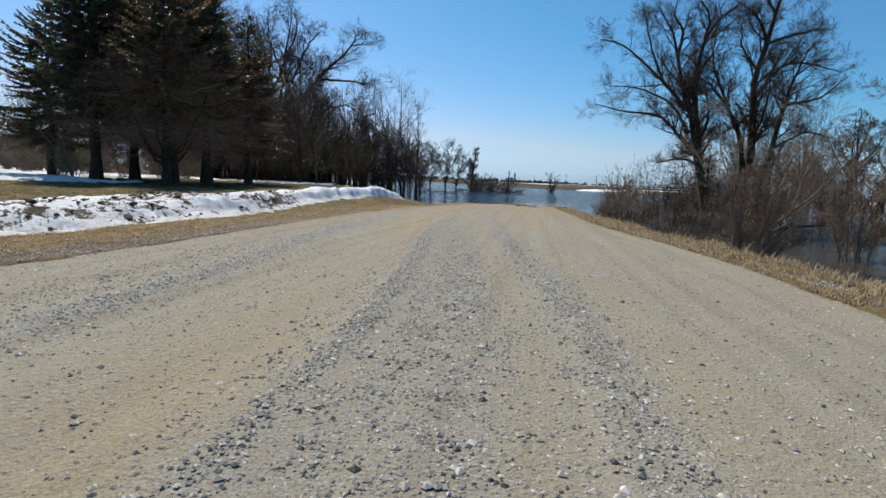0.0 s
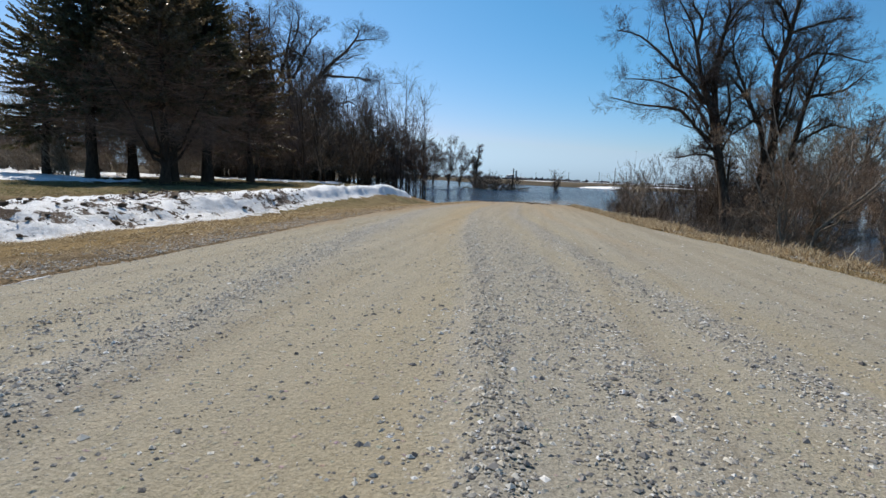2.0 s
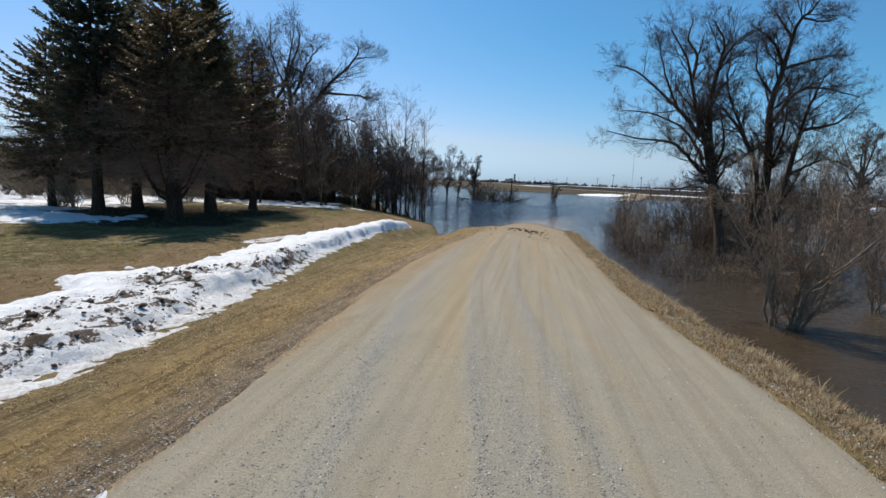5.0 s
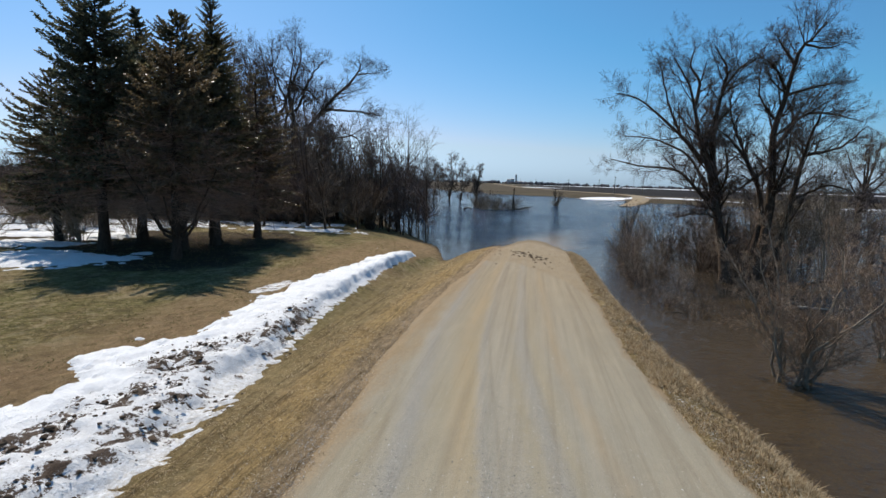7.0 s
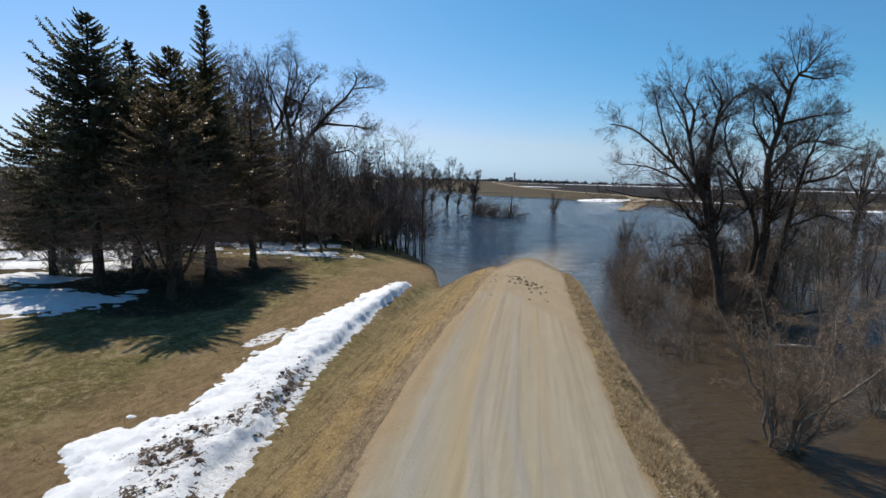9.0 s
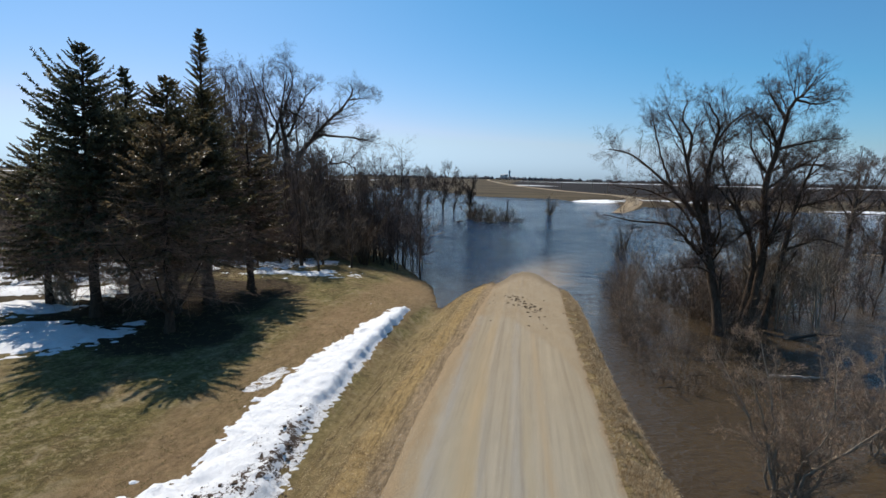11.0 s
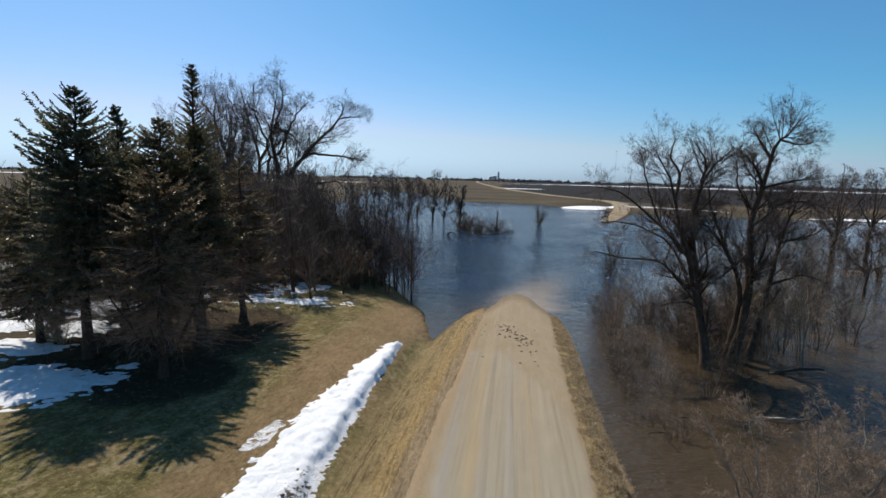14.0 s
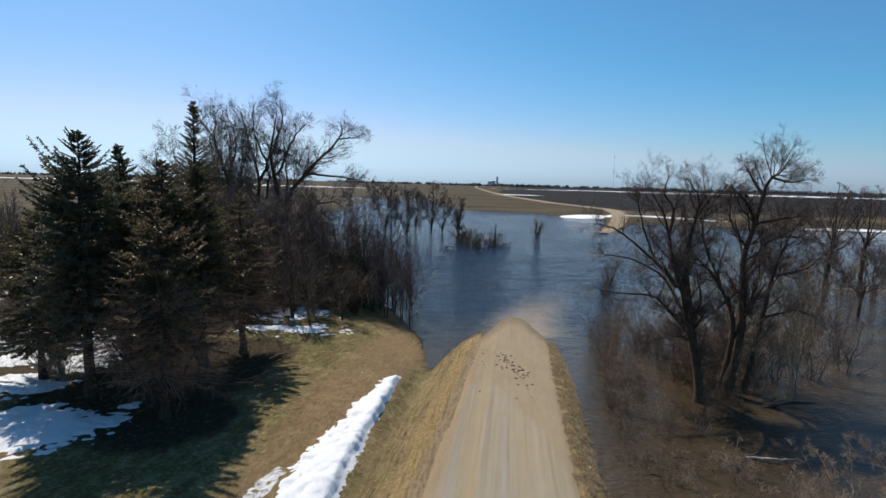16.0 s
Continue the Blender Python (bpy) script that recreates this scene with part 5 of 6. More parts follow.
# the row of thin trees down to the shore
thin = [sapling(41, 12, "slim leafless tree on the flooded shore", counts=(26, 5, 2), least=0.007, crook=0.08, last=(0.6, 1.1)), sapling(42, 12.5, "slim leafless tree on the flooded shore", stems=2, spread=1.2, counts=(22, 5, 2), least=0.007, crook=0.08, last=(0.6, 1.1)),
        sapling(43, 10, "slim leafless tree on the flooded shore", lean=0.12, counts=(24, 5, 2), least=0.007, crook=0.08, last=(0.6, 1.1))]
scatter(thin, [(-9.8, 53.3, 0.85), (-11.3, 57.0, 0.8), (-12.6, 58.5, 0.95), (-13.2, 60.5, 1.12), (-14.4, 60.0, 1.1), (-15.2, 62.5, 0.95), (-16.6, 61.5, 0.95), (-17.5, 64.0, 1.0),
               (-18.6, 62.5, 0.9), (-19.5, 66.0, 1.0), (-21.0, 63.0, 0.95), (-23.0, 66.5, 0.9), (-13.9, 64.5, 0.85), (-16.0, 67.0, 0.85), (-25.0, 69.0, 0.95), (-12.0, 62.5, 0.7), (-11.0, 60.5, 0.8), (-14.8, 57.5, 0.95), (-16.2, 58.8, 1.0), (-12.9, 56.0, 0.85), (-17.8, 59.5, 1.0), (-15.6, 65.5, 0.9), (-19.0, 60.0, 1.0), (-20.5, 68.0, 0.9)], "thin trees on the shore")

# undergrowth on the left shore
bush = [sapling(51, 5.5, "dense brown leafless bush", "bush", 10, 2.2, M_BROWN_TWIG, (6, 5, 2), 0.016, None, 0, 0.006, 0.22), sapling(52, 4.6, "dense brown leafless bush", "bush", 10, 2.4, M_BROWN_TWIG, (6, 5, 2), 0.016, None, 0, 0.006, 0.22)]
tall = [sapling(53, 9.5, "leafless tree in dense undergrowth", "sapling", 3, 1.6, M_BROWN_TWIG, (11, 6, 2), 0.016), sapling(54, 11, "leafless tree in dense undergrowth", "sapling", 2, 1.2, M_TWIG, (14, 6, 2), 0.016)]
places = [(rng.uniform(-38, -14), rng.uniform(50, 66), rng.uniform(0.7, 1.2)) for k in range(60)]
scatter(bush, [(x, y if x < -19 else max(y, 55), s) for x, y, s in places], "undergrowth on the shore")
places = [(rng.uniform(-44, -17), rng.uniform(53, 76), rng.uniform(0.7, 1.15)) for k in range(56)]
places += [(rng.uniform(-34, -17), rng.uniform(55, 68), rng.uniform(0.9, 1.2)) for k in range(44)]
places += [(-17.6, 46.8, 0.85), (-20.4, 49.4, 1.1), (-22.2, 51.6, 1.15), (-24.6, 48.4, 1.1), (-18.8, 51.0, 1.0), (-26.8, 50.6, 1.15), (-15.9, 50.4, 0.8)]
scatter(tall, places, "trees in the undergrowth")
far_kind = [sapling(55, 10, "leafless tree among snow patches", "sapling", 2, 1.5, M_TWIG, (9, 5, 2), 0.016)]
places = [(rng.uniform(-75, -42), rng.uniform(38, 85), rng.uniform(0.6, 1.2)) for k in range(20)] + [(-45, 40, 0.7), (-41, 47, 0.8), (-37, 50, 0.7)]
places += [(rng.uniform(-62, -27), rng.uniform(42, 62), rng.uniform(0.6, 1.0)) for k in range(16)]
places += [(rng.uniform(-120, -48), rng.uniform(70, 135), rng.uniform(0.9, 1.4)) for k in range(46)]
scatter(far_kind, places, "trees behind the spruces")
scatter([sapling(57, 4.2, "brown leafless bush behind the spruces", "bush", 9, 2.4, M_BROWN_TWIG, (6, 4, 2), 0.016, None, 0, 0.006, 0.22)],
        [(rng.uniform(-62, -25), rng.uniform(42, 58), rng.uniform(0.7, 1.2)) for k in range(26)] + [(rng.uniform(-105, -45), rng.uniform(60, 115), rng.uniform(1.2, 2.0)) for k in range(40)], "bushes behind the spruces")
low = [sapling(56, 2.6, "low tangle of tan leafless brush", "bush", 16, 1.8, M_PALE_TWIG, (5, 4, 2), 0.008, M_PALE_BARK)]
places = [(rng.uniform(-46, -28), rng.uniform(28, 47), rng.uniform(0.5, 1.1)) for k in range(36)]
scatter(low, places, "brush among snow patches")

# brush in the water to the right
def willow(x, y, stems, H, spread, seed, label, counts=(15, 9, 5, 3), lean=(0, 0)):
    """A bush of crooked pale stems that fan out from one foot in the water."""
    g = np.random.default_rng(seed)
    rows = []
    for k in range(stems):
        a = k * 6.283 * 0.381966 * (1 + 0.1 * g.uniform(-1, 1))
        q = spread * math.sqrt((k + 0.6) / stems) * g.uniform(0.8, 1.15)
        h = H * g.uniform(0.72, 1.05) * (1 - 0.22 * q / spread)
        c, d = math.cos(a), math.sin(a)
        b = 0.15 + 0.35 * g.uniform()
        knee = g.normal(scale=0.24, size=(2, 2))
        rows.append(([(c * b, d * b, -0.4), (c * (b + q * 0.22) + knee[0, 0], d * (b + q * 0.22) + knee[0, 1], h * 0.30),
                      (c * (b + q * 0.6) + knee[1, 0] + lean[0] * 0.5, d * (b + q * 0.6) + knee[1, 1] + lean[1] * 0.5, h * 0.66), (c * (b + q) + lean[0], d * (b + q) + lean[1], h)], g.uniform(0.042, 0.068) * H / 5.5, 0.009))
    return bare_tree("willow_bush", x, y, 0.0, rows, [], label, seed, M_PALE_BARK, M_WILLOW_TWIG, counts, ((0.12, 0.32), (0.3, 0.65), (0.35, 0.8), (0.4, 0.9)),
                     "willows in the water", "bush", 0.12, 0.05, 0.0036, 0.10, 1.0, (0.3, 0.18, 0.12, 0.08), 1.6)


willow(9.2, 19.2, 12, 5.7, 2.6, 163, "pale crooked leafless willow bush rising out of the water")
willow(14.0, 22.6, 9, 4.6, 3.0, 62, "low leafless willow bush with tangled stems in the water")
willow(19.0, 26.5, 8, 4.8, 3.0, 65, "low leafless willow bush with tangled stems in the water")
willow(13.6, 13.0, 8, 7.8, 4.0, 60, "tall leafless willow leaning over the flood water")
willow(12.4, 29.4, 7, 1.9, 1.4, 66, "small leafless willow half under the water", (6, 5, 3, 2))
red = [sapling(63, 6.5, "dense reddish-brown brush standing in the water", "bush", 9, 2.8, M_BROWN_TWIG, (8, 5, 2), 0.008, None, 0, 0.006, 0.22), sapling(64, 5.0, "dense reddish-brown brush standing in the water", "bush", 9, 2.6, M_BROWN_TWIG, (7, 5, 2), 0.008, None, 0, 0.006, 0.22)]
places = [(rng.uniform(12.5, 22), rng.uniform(42, 55), rng.uniform(0.6, 1.1)) for k in range(26)] + [(rng.uniform(36, 84), rng.uniform(76, 112), rng.uniform(1.0, 1.6)) for k in range(26)] + [(rng.uniform(12.5, 17), rng.uniform(35.5, 41), rng.uniform(0.45, 0.7)) for k in range(5)]
scatter(red, places, "brush in the water")
thin_right = [sapling(65, 8.5, "slim leafless tree among flooded brush", "sapling", 2, 1.4, M_TWIG, (12, 6, 3), 0.010)]
scatter(thin_right, [(18, 47, 1.0), (20.5, 44, 0.9), (23, 50, 1.1), (26, 55, 1.0), (30, 58, 1.2), (21, 56, 1.1), (17, 53, 1.0), (12.5, 46, 0.7), (34, 66, 1.0), (38, 78, 1.2), (64, 104, 1.3), (70, 98, 1.3), (19.5, 50, 1.1), (24, 45.5, 1.0), (27.5, 48, 1.1), (29, 52, 1.2), (32, 62, 1.2), (22, 60, 1.2), (15, 49, 0.9), (36, 70, 1.2)] + [(rng.uniform(13, 20), rng.uniform(42, 50), rng.uniform(0.6, 1.0)) for k in range(9)], "trees among flooded brush")
reed = [sapling(66, 4.6, "clump of thin upright stems in the water", "reed_clump", 24, 1.5, M_WILLOW_TWIG, (4, 4, 2), 0.005, M_PALE_BARK, 0, 0.002, 0.2), sapling(67, 3.4, "clump of thin upright stems in the water", "reed_clump", 20, 1.5, M_WILLOW_TWIG, (4, 4, 2), 0.005, M_PALE_BARK, 0, 0.002, 0.2)]
scatter(reed, [(8.4, 47, 1.0), (9.3, 50, 1.1), (10.1, 54, 1.15), (10.8, 58, 1.1), (8.0, 42, 0.8), (7.8, 38.5, 0.7), (9.4, 43, 0.75), (11.6, 63, 1.0), (9.7, 35.5, 0.55), (8.2, 33.0, 0.5), (11.4, 51, 0.9), (10.0, 31.5, 0.4), (12.0, 34.0, 0.5)], "stems along the flooded ditch")
tangle = [sapling(68, 1.3, "low tangle of drowned stems at the water's surface", "brush_tangle", 9, 1.1, M_BROWN_TWIG, (3, 3, 2), 0.006, None, 0, 0.006, 0.3)]
scatter(tangle, [(rng.uniform(7.0, 16), rng.uniform(28, 50), rng.uniform(0.5, 1.3)) for k in range(34)] + [(rng.uniform(42, 62), rng.uniform(87.5, 91.5), rng.uniform(0.8, 1.6)) for k in range(12)], "tangles of drowned stems")
drowned = [sapling(69, 1.9, "sparse thin stems of drowned weeds in the ditch", "drowned_weeds", 7, 0.5, M_BROWN_TWIG, (5, 3, 2), 0.004, None, 0, 0.003, 0.2), sapling(74, 1.5, "sparse thin stems of drowned weeds in the ditch", "drowned_weeds", 9, 0.7, M_WILLOW_TWIG, (4, 3, 2), 0.004, None, 0, 0.003, 0.26)]
scatter(drowned, [(6.6 + (y - 26) * 0.055 + abs(rng.normal(scale=1.5)), y, rng.uniform(0.6, 1.25)) for y in rng.uniform(27, 62, 80)], "drowned weeds in the ditch")
for k, (x, y, h) in enumerate(((14.5, 84.0, 5.0), (12.8, 76.0, 4.0))):
    scatter([sapling(70 + k, h, "clump of thin upright stems in the water", "reed_clump", 18, 1.2, M_BROWN_TWIG, (4, 3, 2), 0.010)], [(x, y, 1.0)], "stems along the flooded ditch")

slim_pale = [sapling(88, 10.5, "slim pale leafless tree beside flooded cottonwoods", "sapling", 2, 1.5, M_PALE_TWIG, (20, 6, 3), 0.006, M_PALE_BARK, 0, 0.006, 0.07, (0.5, 1.0), 0.3), sapling(89, 9.5, "slim pale leafless tree beside flooded cottonwoods", "sapling", 3, 1.8, M_PALE_TWIG, (17, 6, 3), 0.006, M_PALE_BARK, 0, 0.006, 0.07, (0.5, 1.0), 0.3)]
scatter(slim_pale, [(16.7, 43.6, 1.05), (18.3, 42.0, 1.1), (19.6, 44.2, 1.05), (17.3, 46.0, 1.1), (21.2, 43.2, 0.95), (14.9, 44.6, 0.95), (20.6, 40.8, 0.9), (22.8, 46.2, 1.05)], "slim trees beside the cottonwoods")

# the drowned clump and the trees out in the flood
scatter([sapling(75, 4.2, "drowned brush with broken stems in open water", "bush", 22, 3.5, M_BROWN_TWIG, (6, 5, 2), 0.017)], [(-9.5, 129, 1.1), (-5.5, 132, 1.0), (-12.5, 134, 1.2), (-7.5, 126, 0.8), (-13.6, 138, 0.9), (-3.4, 130, 0.6), (-10.8, 126.0, 0.6), (-1.6, 131, 0.4)], "drowned clump")
scatter([sapling(76, 6.6, "fan of bare stems in open water", "bush", 15, 2.8, M_BROWN_TWIG, (5, 4, 2), 0.020)], [(6.5, 161, 1.15)], "drowned clump")
bare_tree("snag", -14.3, 140.0, -0.6, [([(0, 0, 0), (0.2, 0, 5), (0.7, 0, 10.8)], 0.42, 0.08)], [([(0.1, 0, 4), (-0.5, 0, 6), (-0.6, 0, 8)], 0.12, 0.04)],
          "dead broken tree trunk standing in open water", 77, slim=1.2, counts=(40, 5, 3, 2), length=((0.1, 0.22), (0.3, 0.5), (0.3, 0.5), (0.3, 0.5)), least=0.02, up=-0.1)
bare_tree("snag", -4.6, 131.0, -0.6, [([(0, 0, 0), (0.1, 0, 2.4), (0.3, 0, 5.2)], 0.35, 0.12)], [([(0.1, 0, 2), (0.9, 0, 2.8), (1.4, 0, 3.2)], 0.12, 0.05)],
          "dead broken stump standing in open water", 78, counts=(4, 3, 2, 2), length=((0.1, 0.2), (0.3, 0.5), (0.3, 0.5), (0.3, 0.5)), least=0.02)
for k, (x, y, h, s) in enumerate(((-26.5, 172, 15, 81), (-33, 180, 13, 82), (-22.0, 165, 12, 83), (-30.0, 150, 13, 86), (-39.0, 162, 14, 87), (-68, 290, 16, 84), (-84, 316, 17, 85))):
    bare_tree("bare_tree", x, y, -0.8, [([(0, 0, 0), (0.2, 0, h * 0.15), (0.4, 0, h * 0.3)], 0.026 * h, 0.02 * h)],
              [([(0.1, 0, h * 0.12), (-2.2, 1, h * 0.4), (-4.6, 1, h * 0.8)], 0.014 * h, 0.04), ([(0.1, 0, h * 0.1), (1.2, -1, h * 0.4), (2.0, -1, h * 0.9)], 0.014 * h, 0.04), ([(0.3, 0, h * 0.2), (-2.2, 0, h * 0.5), (-3.6, 0, h * 0.75)], 0.014 * h, 0.04), ([(0.4, 0, h * 0.42), (0.6, 0, h * 0.7), (0.3, 0, h)], 0.014 * h, 0.04),
               ([(0.3, 0, h * 0.35), (2.4, 0, h * 0.55), (4.4, 0, h * 0.85)], 0.014 * h, 0.04), ([(0.2, 0, h * 0.2), (3.0, 0, h * 0.3), (5.2, 0, h * 0.42)], 0.012 * h, 0.04)],
              "leafless tree standing out in the flood", s, counts=(12, 6, 3, 2), length=((0.3, 0.6), (0.45, 0.8), (0.5, 0.9), (0.6, 1.1)), least=0.020, group="trees out in the flood", twig=M_TWIG)


def log(points, r0, r1, material, label, name="driftwood_log"):
    g = np.random.default_rng(int(abs(points[0][0] * 31) + abs(points[0][1])))
    p = curve_through(points, 10, g, 0.02)
    V, F = tubes(p[None], np.linspace(r0, r1, 10)[None], 7, g)
    top = tagged(build(name, V, F, material, True), label, "log")
    return top


log([(21.2, 47.2, 0.05), (22.4, 47.0, 0.2), (23.6, 46.3, 0.03)], 0.07, 0.04, M_LOG, "bleached branch floating on the flood")
log([(13.5, 31.2, 0.02), (15.0, 31.0, 0.18), (16.4, 31.6, 0.02)], 0.08, 0.04, M_LOG, "bleached branch floating on the flood")
log([(-15.6, 124.2, -0.1), (-14.6, 124, 0.3), (-13.6, 124.6, 0.1)], 0.2, 0.1, M_DARK_LOG, "dark soaked log drifting in open water")
log([(-3.2, 130.5, 0.1), (-1.4, 130.7, 0.6), (0.1, 131.2, 0.8)], 0.14, 0.05, M_DARK_LOG, "dark soaked log drifting in open water")
log([(-8.5, 123.5, 0.0), (-7, 124, 0.2), (-4.8, 125, 0.0)], 0.12, 0.06, M_DARK_LOG, "dark soaked log drifting in open water")
log([(8.9, 30.3, -0.03), (9.8, 30.6, 0.03), (10.6, 30.2, -0.03)], 0.04, 0.02, M_DARK_LOG, "dark soaked branch floating near the bank")
log([(17.5, 38.9, -0.03), (19.4, 39.4, 0.3), (20.9, 39.0, 0.5)], 0.14, 0.07, M_DARK_LOG, "dark soaked log lying by the trees")
log([(7.2, 28.2, -0.03), (7.9, 28.5, 0.03), (8.6, 28.3, -0.03)], 0.035, 0.02, M_DARK_LOG, "dark soaked branch floating near the bank")


# ---- grass ----
def blades(name, x, y, z, h, lean, width, material, label, seed):
    g = np.random.default_rng(seed)
    n = len(x)
    a, b = g.uniform(0, 6.283, n), g.uniform(0, 6.283, n)
    side = np.stack([np.cos(a), np.sin(a), np.zeros(n)], -1) * width[:, None]
    tip = np.stack([np.cos(b) * lean * h, np.sin(b) * lean * h, h * np.sqrt(np.clip(1 - lean ** 2, 0.05, 1))], -1)
    p = np.stack([x, y, z - 0.01], -1)
    mid = p + tip * np.array([0.35, 0.35, 0.62])
    V = np.stack([p - side, p + side, mid + side * 0.7, mid - side * 0.7, p + tip + side * 0.15, p + tip - side * 0.15], 1)
    i = (np.arange(n) * 6)[:, None]
    F = np.concatenate([i + np.array([0, 1, 2, 3]), i + np.array([3, 2, 4, 5])])
    ob = build(name, V.reshape(-1, 3), F, material)
    return under(tagged(ob, label, kind="stuff"), ground)


g = np.random.default_rng(90)
c = 4000
cy = np.where(g.uniform(size=c) < 0.45, g.uniform(2, 18, c), g.uniform(14, 54, c))
edge = road_right(cy)
shore_x = bank_line(cy)
cx = edge - 0.3 + (shore_x - edge + 0.3) * g.uniform(0, 1.03, c) ** 1.05
heaped = fbm(cx * 1.6, cy * 1.1, 95) + 0.12 * (cx > shore_x - 0.6) > 0.4
cx, cy, edge = cx[heaped], cy[heaped], edge[heaped]
c = len(cx)
per = 52
x = (cx[:, None] + g.normal(scale=0.085, size=(c, per))).ravel()
y = (cy[:, None] + g.normal(scale=0.09, size=(c, per))).ravel()
tall_ = (np.clip(g.lognormal(-1.85, 0.45, c), 0.07, 0.36)[:, None] * g.uniform(0.5, 1.1, (c, per))).ravel() * np.clip(np.repeat(cx - edge, per) * 0.8 + 0.45, 0.25, 1.0)
z = ground_z(x, y)
ok = z > -0.12
x, y, z, tall_ = x[ok], y[ok], z[ok], tall_[ok]
blades("straw_grass", x, y, z, tall_, g.uniform(0.35, 0.97, len(x)), g.uniform(0.003, 0.007, len(x)) * (1 + y / 18), M_STRAW, "dry straw-coloured grass tussocks on the road bank", 91)
n = 8000
y = np.where(g.uniform(size=n) < 0.4, g.uniform(3, 18, n), g.uniform(14, 56, n))
inner, outer = road_right(y) + 0.1, bank_line(y)
x = inner + (outer - inner) * g.uniform(0, 1, n) ** 0.6
ok = fbm(x * 1.3, y * 0.9, 97) + 0.25 * (x - inner) / (outer - inner) > 0.56
x, y = x[ok], y[ok]
clods = stones_mesh("matted_straw", x, y, ground_z(x, y), np.clip(g.lognormal(-3.0, 0.35, len(x)), 0.025, 0.075), M_CLOD, True)
under(tagged(clods, "matted lumps of dead straw on the road bank", kind="stuff"), ground)
n = 46000
y = np.where(g.uniform(size=n) < 0.6, g.uniform(1, 18, n), g.uniform(14, 48, n))
x = road_left(y) + 0.45 - 2.9 * g.uniform(0, 1, n) ** 0.8
ok = fbm(x * 2.2, y * 0.7, 73) + g.uniform(-0.15, 0.15, n) - 0.3 * smooth(-0.1, 0.45, x - road_left(y)) > 0.42
x, y = x[ok], y[ok]
blades("verge_grass", x, y, np.maximum(ground_z(x, y) - 0.1 * (x > road_left(y) + 0.3), np.where(x > road_left(y) - 0.1, road_z(x, y), -9)), g.uniform(0.04, 0.10, len(x)), g.uniform(0.86, 0.992, len(x)), g.uniform(0.003, 0.007, len(x)) * (1 + y / 25), M_MAT_GRASS, "short matted brown grass beside the road", 92)
n = 9000
cy, cx = np.repeat(g.uniform(6, 46, n), 11), np.repeat(g.uniform(-32, -8.5, n), 11)
n = len(cx)
y, x = cy + g.normal(scale=0.07, size=n), cx + g.normal(scale=0.07, size=n)
ok = (ground_z(x, y) > 0.15) & (fbm(x * 0.8, y * 0.8, 75) + g.uniform(-0.2, 0.2, n) > 0.45)
x, y = x[ok], y[ok]
blades("lawn_grass", x, y, ground_z(x, y), g.uniform(0.05, 0.12, len(x)), g.uniform(0.8, 0.99, len(x)), g.uniform(0.006, 0.014, len(x)), M_LAWN, "short green and tan lawn grass", 93)


# ---- far things ----
def pole(x, y, h):
    z = float(ground_z(x, y)) - 0.1
    top = holder("utility_pole", x, y, z, "wooden utility pole with a crossarm by the far road", "utility pole", "utility poles")
    g = np.random.default_rng(3)
    V, F = tubes(np.array([[(0, 0, 0), (0, 0, h * 0.5), (0, 0, h)]], float), np.array([[0.2, 0.17, 0.13]]), 8, g)
    under(build("shaft", V, F, M_WOOD, True), top)
    V, F = tubes(np.array([[(-1.2, 0, h - 0.6), (0, 0, h - 0.6), (1.2, 0, h - 0.6)]], float), np.array([[0.08, 0.08, 0.08]]), 4, g)
    under(build("crossarm", V, F, M_WOOD), top)


for x, y, h in ((30, 520, 10), (52, 470, 10), (74, 400, 11), (53, 385, 11.5), (0, 640, 10), (-25, 900, 11), (-45, 1250, 11)):
    pole(x, y, h)


def block(name, x0, x1, y0, y1, z0, z1, material, parent, ridge=0.0):
    bm = bmesh.new()
    q = [bm.verts.new(v) for v in ((x0, y0, z0), (x1, y0, z0), (x1, y1, z0), (x0, y1, z0), (x0, y0, z1), (x1, y0, z1), (x1, y1, z1), (x0, y1, z1))]
    for f in ((0, 1, 5, 4), (1, 2, 6, 5), (2, 3, 7, 6), (3, 0, 4, 7), (3, 2, 1, 0)):
        bm.faces.new([q[i] for i in f])
    ym = (y0 + y1) / 2
    a, b = bm.verts.new((x0, ym, z1 + ridge)), bm.verts.new((x1, ym, z1 + ridge))
    bm.faces.new([q[4], q[5], b, a])
    bm.faces.new([q[6], q[7], a, b])
    bm.faces.new([q[5], q[6], b])
    bm.faces.new([q[7], q[4], a])
    me = bpy.data.meshes.new(name)
    bm.to_mesh(me)
    bm.free()
    me.materials.append(material)
    return under(new(name, me), parent)


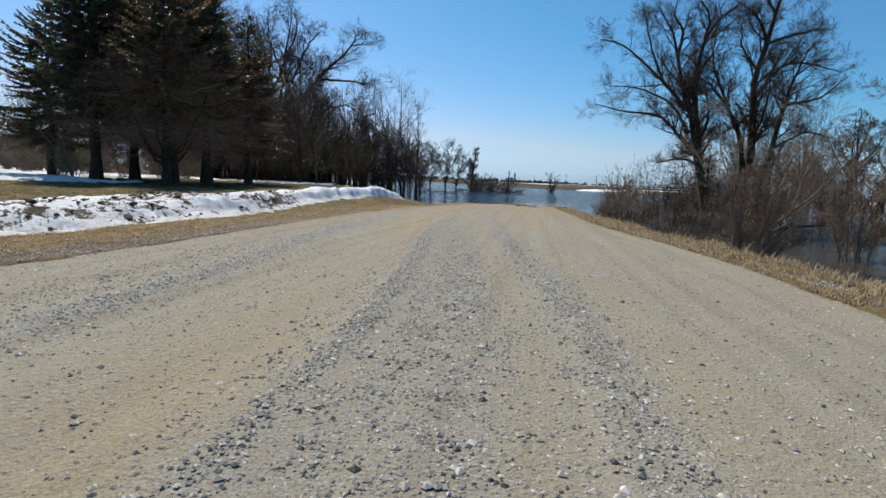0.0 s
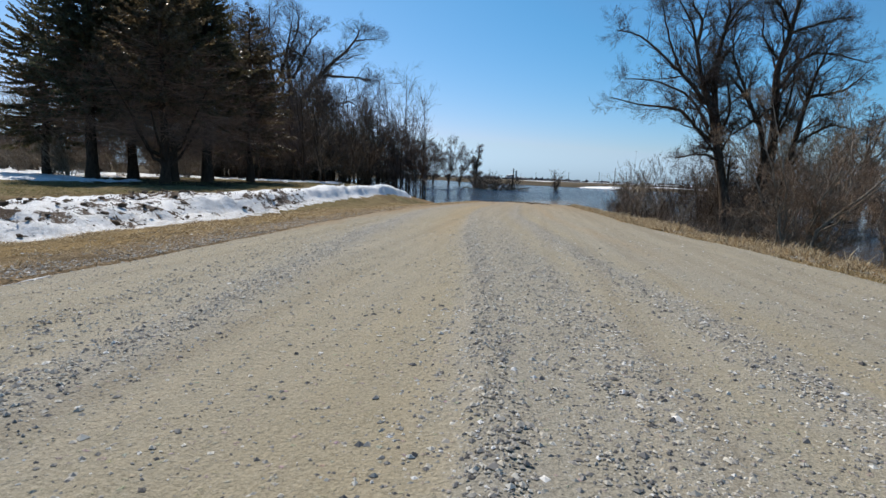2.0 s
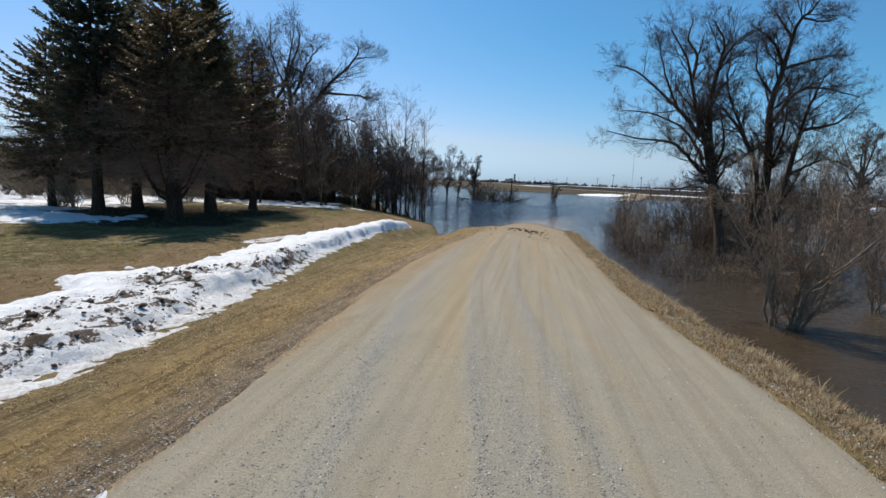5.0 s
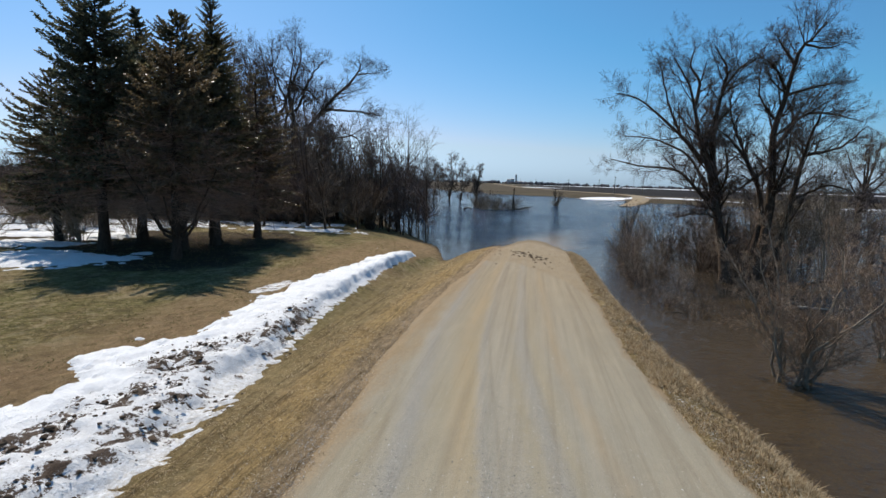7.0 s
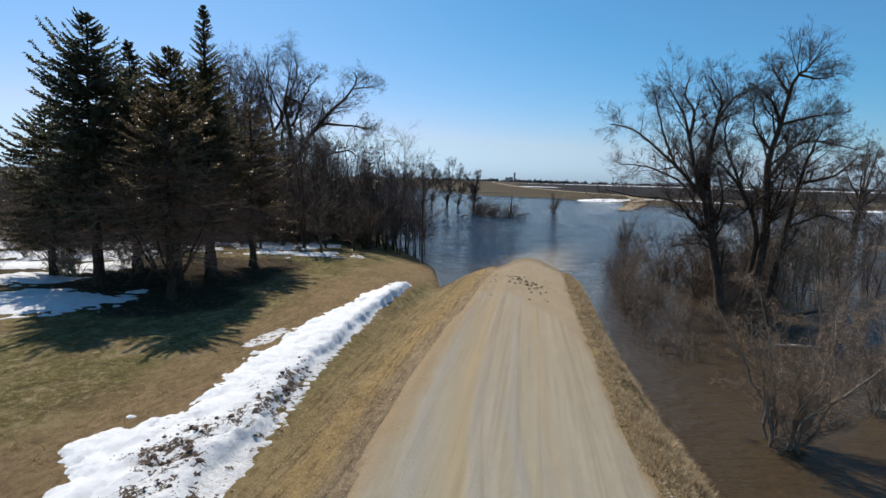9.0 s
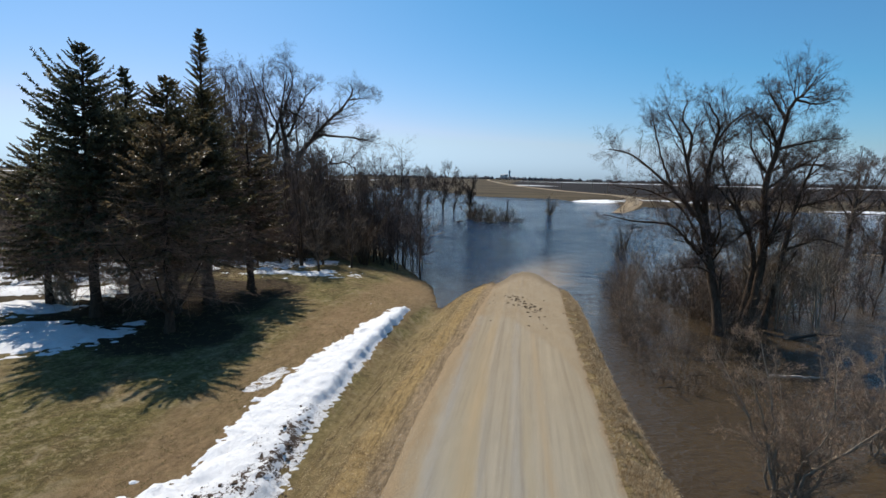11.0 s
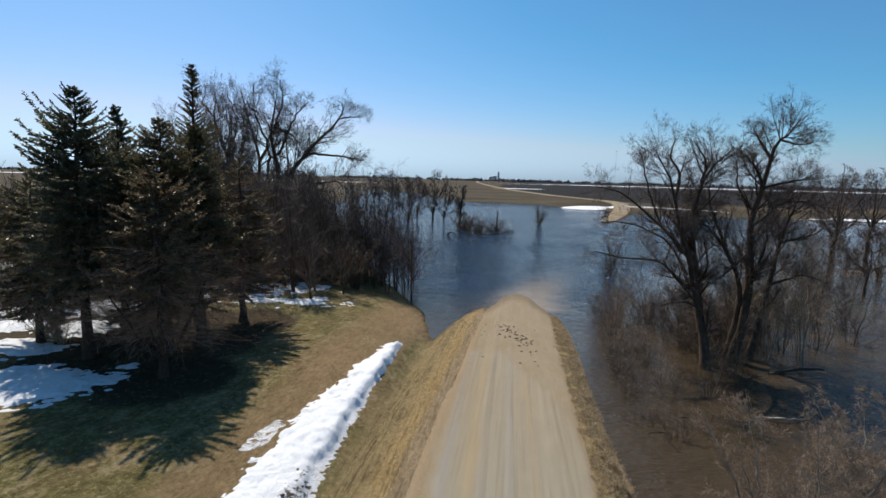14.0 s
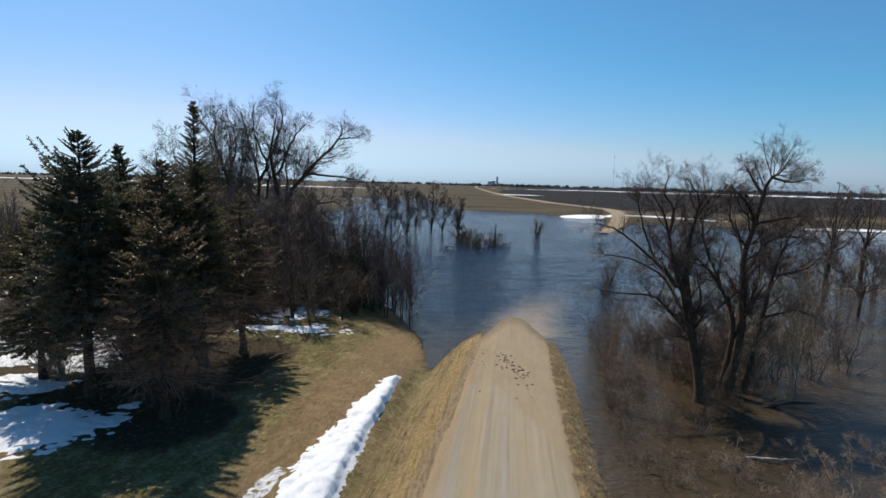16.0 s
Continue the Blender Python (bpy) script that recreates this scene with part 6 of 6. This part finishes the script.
ez = float(ground_z(-160, 3880)) - 1
elevator = holder("grain_elevator", -160, 3880, ez, "distant pale grain elevator with a tall leg", "grain elevator")
block("bin", -45, -20, -12, 12, 0, 30, M_CONCRETE, elevator, 4)
block("bin", -18, 6, -12, 12, 0, 34, M_CONCRETE, elevator, 4)
block("headhouse", 12, 24, -8, 8, 0, 62, M_CONCRETE, elevator, 5)
block("shed", 26, 70, -14, 14, 0, 16, M_CONCRETE, elevator, 6)
mx = 487.0
mast = holder("radio_mast", mx, 2900, float(ground_z(mx, 2900)) - 1, "slender distant radio mast", "radio mast")
V, F = tubes(np.array([[(0, 0, 0), (0, 0, 82), (0, 0, 164)]], float), np.array([[0.6, 0.5, 0.35]]), 4, np.random.default_rng(1))
under(build("lattice_tower", V, F, M_STEEL), mast)
for h in (88.0, 163.0):
    block("beacon", -2.2, 2.2, -2.2, 2.2, h, h + 3.0, M_STEEL, mast, 0.5)


def woods(y0, y1, x0, x1, n, size, seed, label):
    g = np.random.default_rng(seed)
    x, y = g.uniform(x0, x1, n), g.uniform(y0, y1, n)
    ok = fbm(x * 0.004, y * 0.003, seed) + g.uniform(-0.08, 0.08, n) > 0.50
    x, y = x[ok], y[ok]
    n = len(x)
    s = size * g.uniform(0.5, 1.25, n)
    o = np.array([(1, 0, 0), (0.3, 0.9, 0.3), (-0.8, 0.6, 0), (-0.8, -0.6, 0.2), (0.3, -0.9, 0), (0.1, 0.1, 1.0), (0, 0, -0.8)])
    f = np.array([(0, 1, 5), (1, 2, 5), (2, 3, 5), (3, 4, 5), (4, 0, 5), (1, 0, 6), (2, 1, 6), (3, 2, 6), (4, 3, 6), (0, 4, 6)])
    V = o[None] * s[:, None, None] * g.uniform(0.6, 1.3, (n, 7, 1)) + np.stack([x, y, ground_z(x, y) + s * 0.5], -1)[:, None]
    ob = build("far_woods", V.reshape(-1, 3), (f[None] + (np.arange(n) * 7)[:, None, None]).reshape(-1, 3), M_FAR_WOOD)
    tagged(ob, label, "woods", kind="stuff")


woods(2500, 3900, -3900, 3900, 4200, 8.5, 5, "dark line of leafless woods on the horizon")
scatter([sapling(96, 11, "leafless tree on the far shore", "sapling", 5, 3.0, M_TWIG, (6, 4, 2), 0.035)],
        [(rng.uniform(-190, -62), rng.uniform(300, 470), rng.uniform(0.7, 1.4)) for k in range(16)] + [(rng.uniform(75, 300), rng.uniform(228, 330), rng.uniform(0.6, 1.2)) for k in range(22)], "trees on the far shore")
